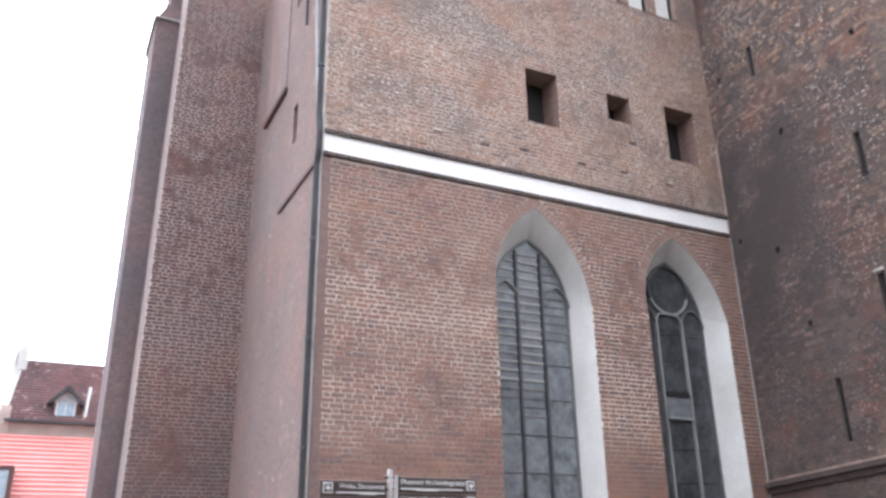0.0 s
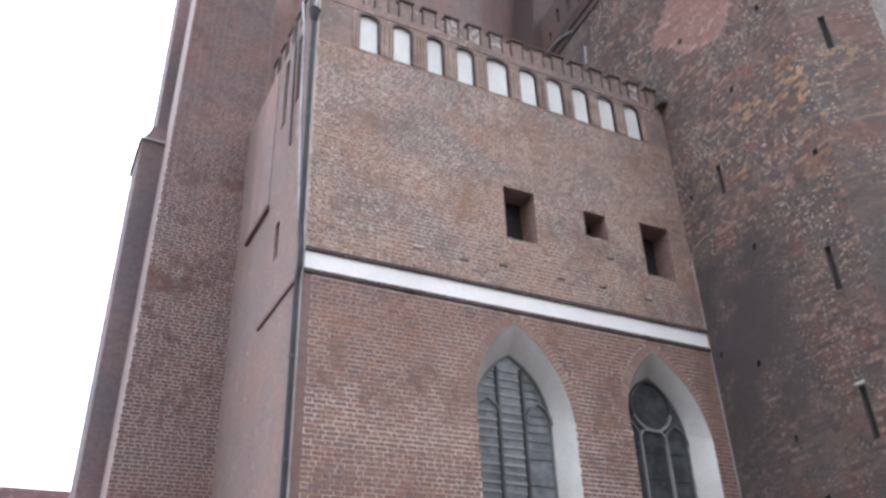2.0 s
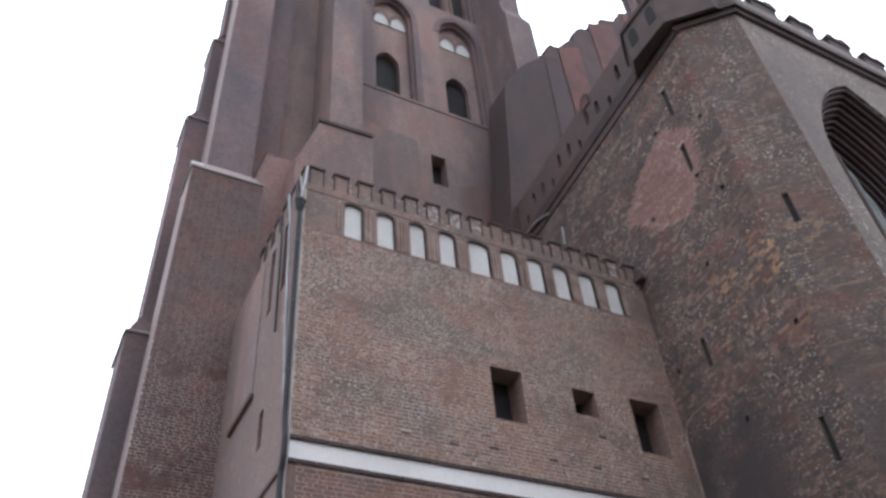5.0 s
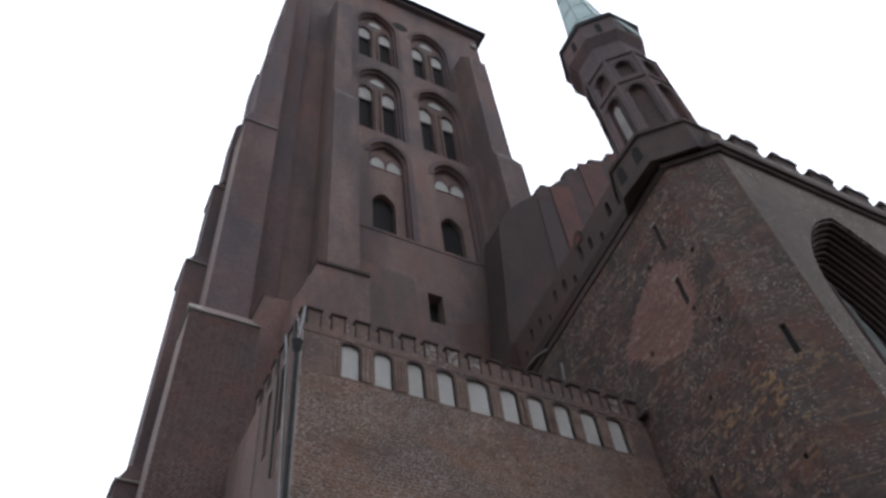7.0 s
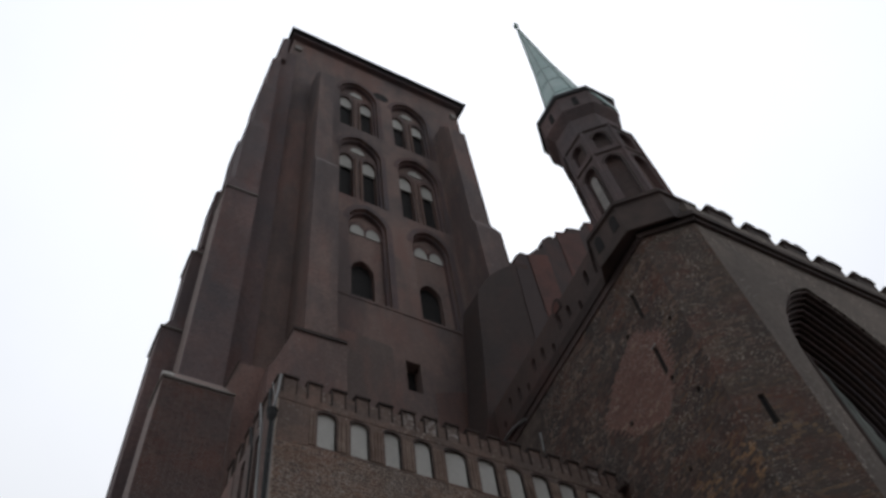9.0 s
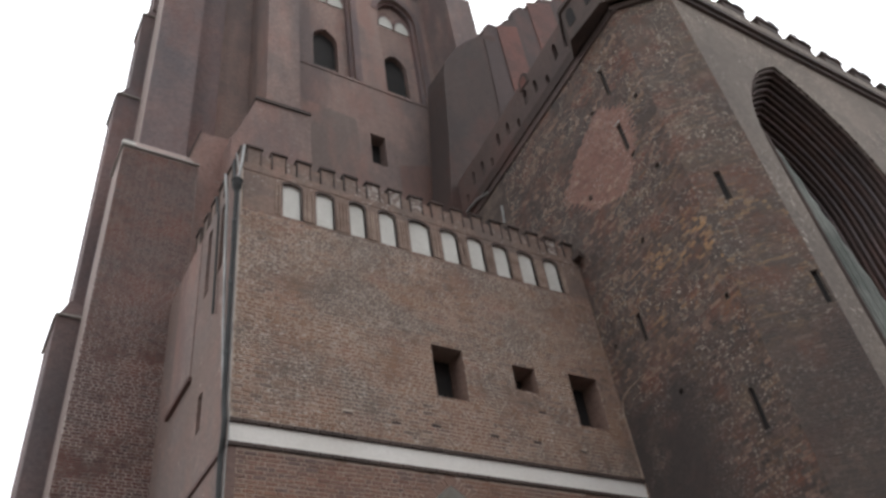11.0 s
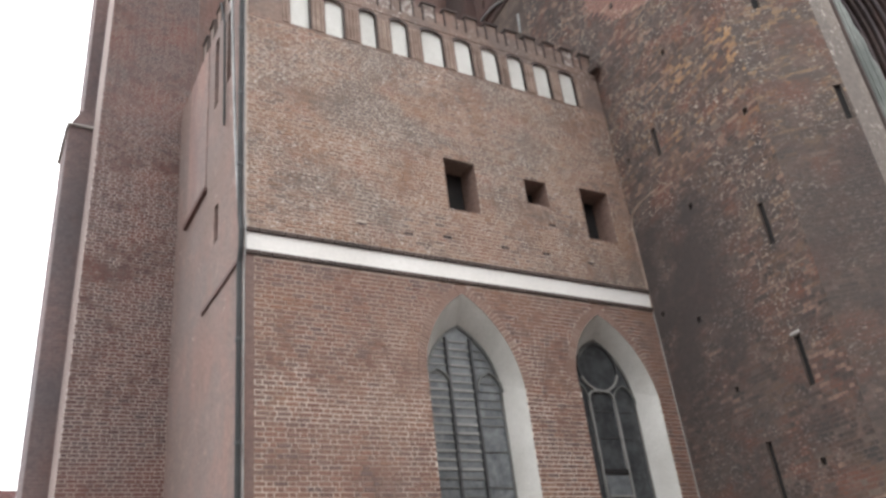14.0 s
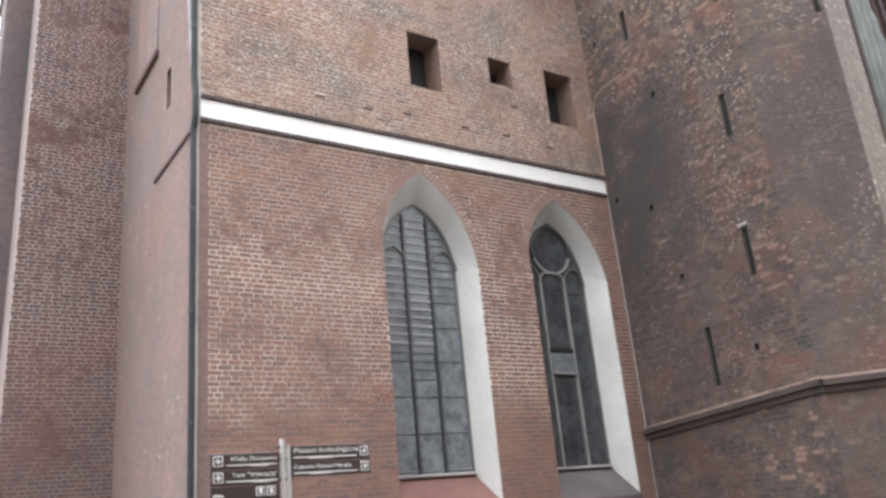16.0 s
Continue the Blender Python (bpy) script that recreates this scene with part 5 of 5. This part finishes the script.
part("stair_stage", slab(STAGE, [(6.0, -0.3), (9.4, -0.3), (9.4, 29.45), (6.95, 29.35), (6.15, 26.8), (6.0, 26.6)], 0, 2.7), M_TOWER, tower)
FILL = Plane(0, 22.4, 1, 0)
infill = part("infill_wall", slab(FILL, [(4.5, -0.3), (6.4, -0.3), (6.4, 27.72), (5.07, 27.63), (4.62, 25.65), (4.5, 25.6)], 0, 1.6), M_TOWER, tower, "reddish brick wall between buttress and stair stage")
part("weathering", ribbon(FILL, [(4.62, 25.68), (5.07, 27.66)], 0.07, 0.06, 0.4), M_SOOT_SHADE, infill, "dark sloping weathering")
part("stage_ledge", slab(STAGE, [(6.9, 29.32), (9.4, 29.42), (9.4, 29.6), (6.9, 29.5)], 0.08, 1.2), M_SOOT_SHADE, tower)
# ---- signpost ----
sign = thing("signpost", (3.32, 8.0, 0), "signpost with dark brown direction boards and white lettering", "signpost")
M_STEEL = plain("brushed_steel", (0.58, 0.57, 0.55), (0.72, 0.71, 0.69), 8, 0.35, 0.7, 0.05)
for q, h in ((3.305, 2.5), (3.365, 2.44)):
    part("post", tube([(q, 7.94, 0), (q, 7.94, h)], 0.026), M_STEEL, sign, "bright steel post")
M_BOARD = plain("sign_brown", (0.03, 0.02, 0.017), (0.042, 0.028, 0.024), 6, 0.45, bump=0.05)
M_LETTER = plain("sign_white", (0.62, 0.60, 0.56), (0.7, 0.68, 0.65), 6, 0.6, bump=0.02)


def lettering(text, size, x, y, z, parent, right=False):
    cu = bpy.data.curves.new("lettering", "FONT")
    cu.body, cu.size, cu.extrude = text, size, 0.002
    cu.align_x = "RIGHT" if right else "LEFT"
    tmp = bpy.data.objects.new("lettering_curve", cu)
    scene.collection.objects.link(tmp)
    bpy.context.view_layer.update()
    me = bpy.data.meshes.new_from_object(tmp.evaluated_get(bpy.context.evaluated_depsgraph_get()))
    bpy.data.objects.remove(tmp)
    me.transform(Matrix.Translation((x, y, z)) @ Matrix.Rotation(radians(90), 4, "X"))
    ob = part("lettering", me, M_LETTER, parent)
    ob["kind"] = "stuff"
    return ob


def board(x0, x1, z0, z1, title, right):
    b = part("board", soften(boxes((x0, x1, 7.93, 7.965, z0, z1)), 0.008), M_BOARD, sign, "dark brown direction board with white lettering")
    y = 7.926
    s = z1 - z0
    ax = x1 - 0.075 if right else x0 + 0.075
    m = z0 + s / 2
    part("arrow_field", soften(boxes((ax - 0.05, ax + 0.05, y - 0.002, y + 0.006, m - 0.05, m + 0.05)), 0.004), M_LETTER, b)
    part("field_inset", boxes((ax - 0.039, ax + 0.039, y - 0.004, y + 0.002, m - 0.039, m + 0.039)), M_BOARD, b)
    part("arrow", boxes((ax - 0.028, ax + 0.028, y - 0.008, y - 0.003, m - 0.008, m + 0.008), (ax - 0.009, ax + 0.009, y - 0.0075, y - 0.0035, m - 0.026, m + 0.026)), M_LETTER, b)
    if right:
        lettering(title, 0.075 if len(title) < 22 else 0.058, x0 + 0.03, y, z1 - 0.075, b)
        part("line", boxes((x0 + 0.2, x0 + 0.46, y - 0.002, y + 0.004, z0 + 0.018, z0 + 0.026)), M_LETTER, b)
        part("line", boxes((x0 + 0.03, x1 - 0.17, y - 0.002, y + 0.004, z0 + 0.028, z0 + 0.04)), M_LETTER, b)
    else:
        lettering(title, 0.062, x1 - 0.03, y, z1 - 0.075, b, True)
        part("line", boxes((x1 - 0.3, x1 - 0.12, y - 0.002, y + 0.004, z0 + 0.018, z0 + 0.026)), M_LETTER, b)
        part("line", boxes((x0 + 0.16, x1 - 0.03, y - 0.002, y + 0.004, z0 + 0.028, z0 + 0.04)), M_LETTER, b)


board(2.56, 3.27, 2.225, 2.375, "Wielka Zbrojownia", False)
board(2.56, 3.27, 2.07, 2.22, "Teatr \"Wybrzeże\"", False)
board(2.56, 3.27, 1.80, 2.065, "", False)
board(3.39, 4.31, 2.275, 2.43, "Muzeum Archeologiczne", True)
board(3.39, 4.31, 2.12, 2.27, "Centralne Muzeum Morskie", True)
for x in (3.06, 3.17):
    p = part("pictogram", soften(boxes((x - 0.045, x + 0.045, 7.92, 7.934, 1.955, 2.045)), 0.004), M_LETTER, sign)
    part("inset", boxes((x - 0.035, x + 0.035, 7.917, 7.922, 1.965, 2.035)), M_BOARD, p)
    part("mark", boxes((x - 0.016, x + 0.016, 7.913, 7.918, 1.975, 2.028)), M_LETTER, p)
for z in (1.85, 2.1, 2.3, 2.42):
    part("clamp", soften(boxes((3.255, 3.41, 7.925, 7.985, z - 0.012, z + 0.012)), 0.005), M_PIPE, sign)

# ---- house behind the tower ----
house = thing("town_house", (0.0, 62, 0), "town house with dark tiled roof, dormer and salmon lower roof", "house")
M_RED = plain("salmon_tile", (0.50, 0.19, 0.165), (0.58, 0.24, 0.21), 3, 0.7)
M_PLASTER = plain("stained_plaster", (0.36, 0.28, 0.24), (0.5, 0.43, 0.38), 3, 0.9)
M_ROOF = brick_far("brown_tile", (0.115, 0.05, 0.047), (0.17, 0.075, 0.068), (0.06, 0.035, 0.034), (0.12, 0.075, 0.072), width=0.3, course=0.3, joint_size=0.02, blots=[((0.085, 0.05, 0.05), (0.6, 0.6, 0.6), 0.5, 0.62, 0.7)], lime=((0.5, 0.4, 0.37), (3, 3, 4), 0.62))
part("wall", boxes((-14, 9, 60.2, 70, 0, 10.9)), M_PLASTER, house)
bm = bmesh.new()
v = [bm.verts.new(q) for q in ((-2.2, 60, 10.75), (9, 60, 10.75), (9, 66, 16.0), (-1.7, 66, 16.0))]
bm.faces.new(v)
got = bmesh.ops.extrude_face_region(bm, geom=bm.faces[:])
bmesh.ops.translate(bm, verts=[q for q in got["geom"] if isinstance(q, bmesh.types.BMVert)], vec=(0, 0.15, -0.2))
roof = part("roof", bm, M_ROOF, house, "dark brown tiled roof")
for i in range(22):
    f = (i + 0.5) / 22
    part("tile_course", boxes((-2.2 + 0.5 * f, 9, 60 + 6 * f - 0.05, 60 + 6 * f + 0.03, 10.75 + 5.25 * f - 0.02, 10.75 + 5.25 * f + 0.05)), M_ROOF, roof)
bm = bmesh.new()
v = [bm.verts.new(q) for q in ((-2.95, 60, 10.2), (-2.2, 60, 10.5), (-1.72, 66, 16.1), (-2.3, 66, 16.9))]
bm.faces.new(v)
got = bmesh.ops.extrude_face_region(bm, geom=bm.faces[:])
bmesh.ops.translate(bm, verts=[q for q in got["geom"] if isinstance(q, bmesh.types.BMVert)], vec=(0, 0.3, -0.4))
part("gable_parapet", bm, M_STONE, house, "pale rendered gable parapet")
part("gable_wall", boxes((-2.5, -1.9, 60.05, 70, 0, 11.6)), M_PLASTER, house)
part("chimney", soften(boxes((-2.15, -1.55, 64.8, 65.8, 15.0, 17.6)), 0.04), M_WHITE, house, "pale rendered chimney")
dorm = part("dormer", boxes((0.5, 2.2, 60.6, 64, 10.9, 12.5)), M_TILE, house, "small pedimented dormer")
part("dormer_roof", slab(Plane(0, 60.5, 1, 0), [(0.2, 12.05), (0.36, 11.95), (1.35, 12.95), (2.34, 11.95), (2.5, 12.05), (1.35, 13.3)], 0.25, 4.0), M_LEAD, dorm, "dark sheet roof of the dormer")
part("dormer_gable", slab(Plane(0, 60.55, 1, 0), [(0.5, 12.1), (2.2, 12.1), (1.35, 12.95)], 0.05, 0.3), M_ZINC, dorm, "grey dormer gable")
part("window_frame", boxes((0.72, 1.98, 60.52, 60.62, 10.95, 12.2)), M_WHITE, dorm)
part("pane", boxes((0.85, 1.30, 60.49, 60.55, 11.08, 12.08), (1.38, 1.85, 60.49, 60.55, 11.08, 12.08)), M_PANE, dorm)
part("gutter", boxes((-2.2, 9, 59.75, 59.95, 10.55, 10.72)), M_LEAD, house)
part("soil_pipe", tube([(2.6, 60.4, 10.9), (2.75, 60.9, 13.3)], 0.09, sides=8), M_WHITE, house, "white vent pipe")
part("soil_pipe", tube([(3.7, 60.4, 10.9), (3.75, 60.7, 12.3)], 0.09, sides=8), M_WHITE, house, "white vent pipe")
front_roof = bmesh.new()
v = [front_roof.verts.new(q) for q in ((-14, 50, 1.8), (9, 50, 1.8), (9, 60, 9.75), (-14, 60, 9.75))]
front_roof.faces.new(v)
got = bmesh.ops.extrude_face_region(front_roof, geom=front_roof.faces[:])
bmesh.ops.translate(front_roof, verts=[q for q in got["geom"] if isinstance(q, bmesh.types.BMVert)], vec=(0, 0.2, -0.3))
low = part("lower_roof", front_roof, M_RED, house, "salmon red tiled roof")
for i in range(26):
    f = i / 26
    part("tile_course", boxes((-14, 9, 50 + 10 * f, 50.12 + 10 * f, 1.8 + 7.95 * f, 1.95 + 7.95 * f)), M_RED, low)
sky_l = part("roof_window", slab(Plane(0, 54.0, 1, 0), rect(-3.06, -1.0, 5.04, 7.14), 0.3, 3.4), M_TILE, house, "dark framed roof window")
part("pane", slab(Plane(0, 54.0, 1, 0), rect(-2.87, -1.25, 5.3, 6.85), 0.33, 0.05), M_PANE, sky_l)
part("lower_wall", boxes((-14, 9, 50.4, 60, 0, 1.7)), M_PLASTER, house)

# ---- single bricks in the clearest stretch of the chapel wall ----
def brick_mesh(w):
    bm = bmesh.new()
    h, e = 0.0445, 0.003
    a = [bm.verts.new(q) for q in ((-w / 2, 0.02, -h), (w / 2, 0.02, -h), (w / 2, 0.02, h), (-w / 2, 0.02, h))]
    b = [bm.verts.new(q) for q in ((-w / 2 + e, -0.012, -h + e), (w / 2 - e, -0.012, -h + e), (w / 2 - e, -0.012, h - e), (-w / 2 + e, -0.012, h - e))]
    bm.faces.new(b)
    bm.faces.new(a[::-1])
    for i in range(4):
        bm.faces.new((a[i], a[(i + 1) % 4], b[(i + 1) % 4], b[i]))
    me = bpy.data.meshes.new("brick")
    bmesh.ops.recalc_face_normals(bm, faces=bm.faces)
    bm.to_mesh(me)
    bm.free()
    me.materials.append(M_BRICK_ONE)
    return me


LONG, SHORT = brick_mesh(0.275), brick_mesh(0.13)
for u, z, is_long in single:
    ob = new("brick", LONG if is_long else SHORT)
    ob.parent = front_wall
    ob.location = (u, 15.0 + random.uniform(-0.005, 0.004), z + random.uniform(-0.002, 0.002))
    ob.rotation_euler = (random.uniform(-0.02, 0.02), random.uniform(-0.012, 0.012), random.uniform(-0.01, 0.01))
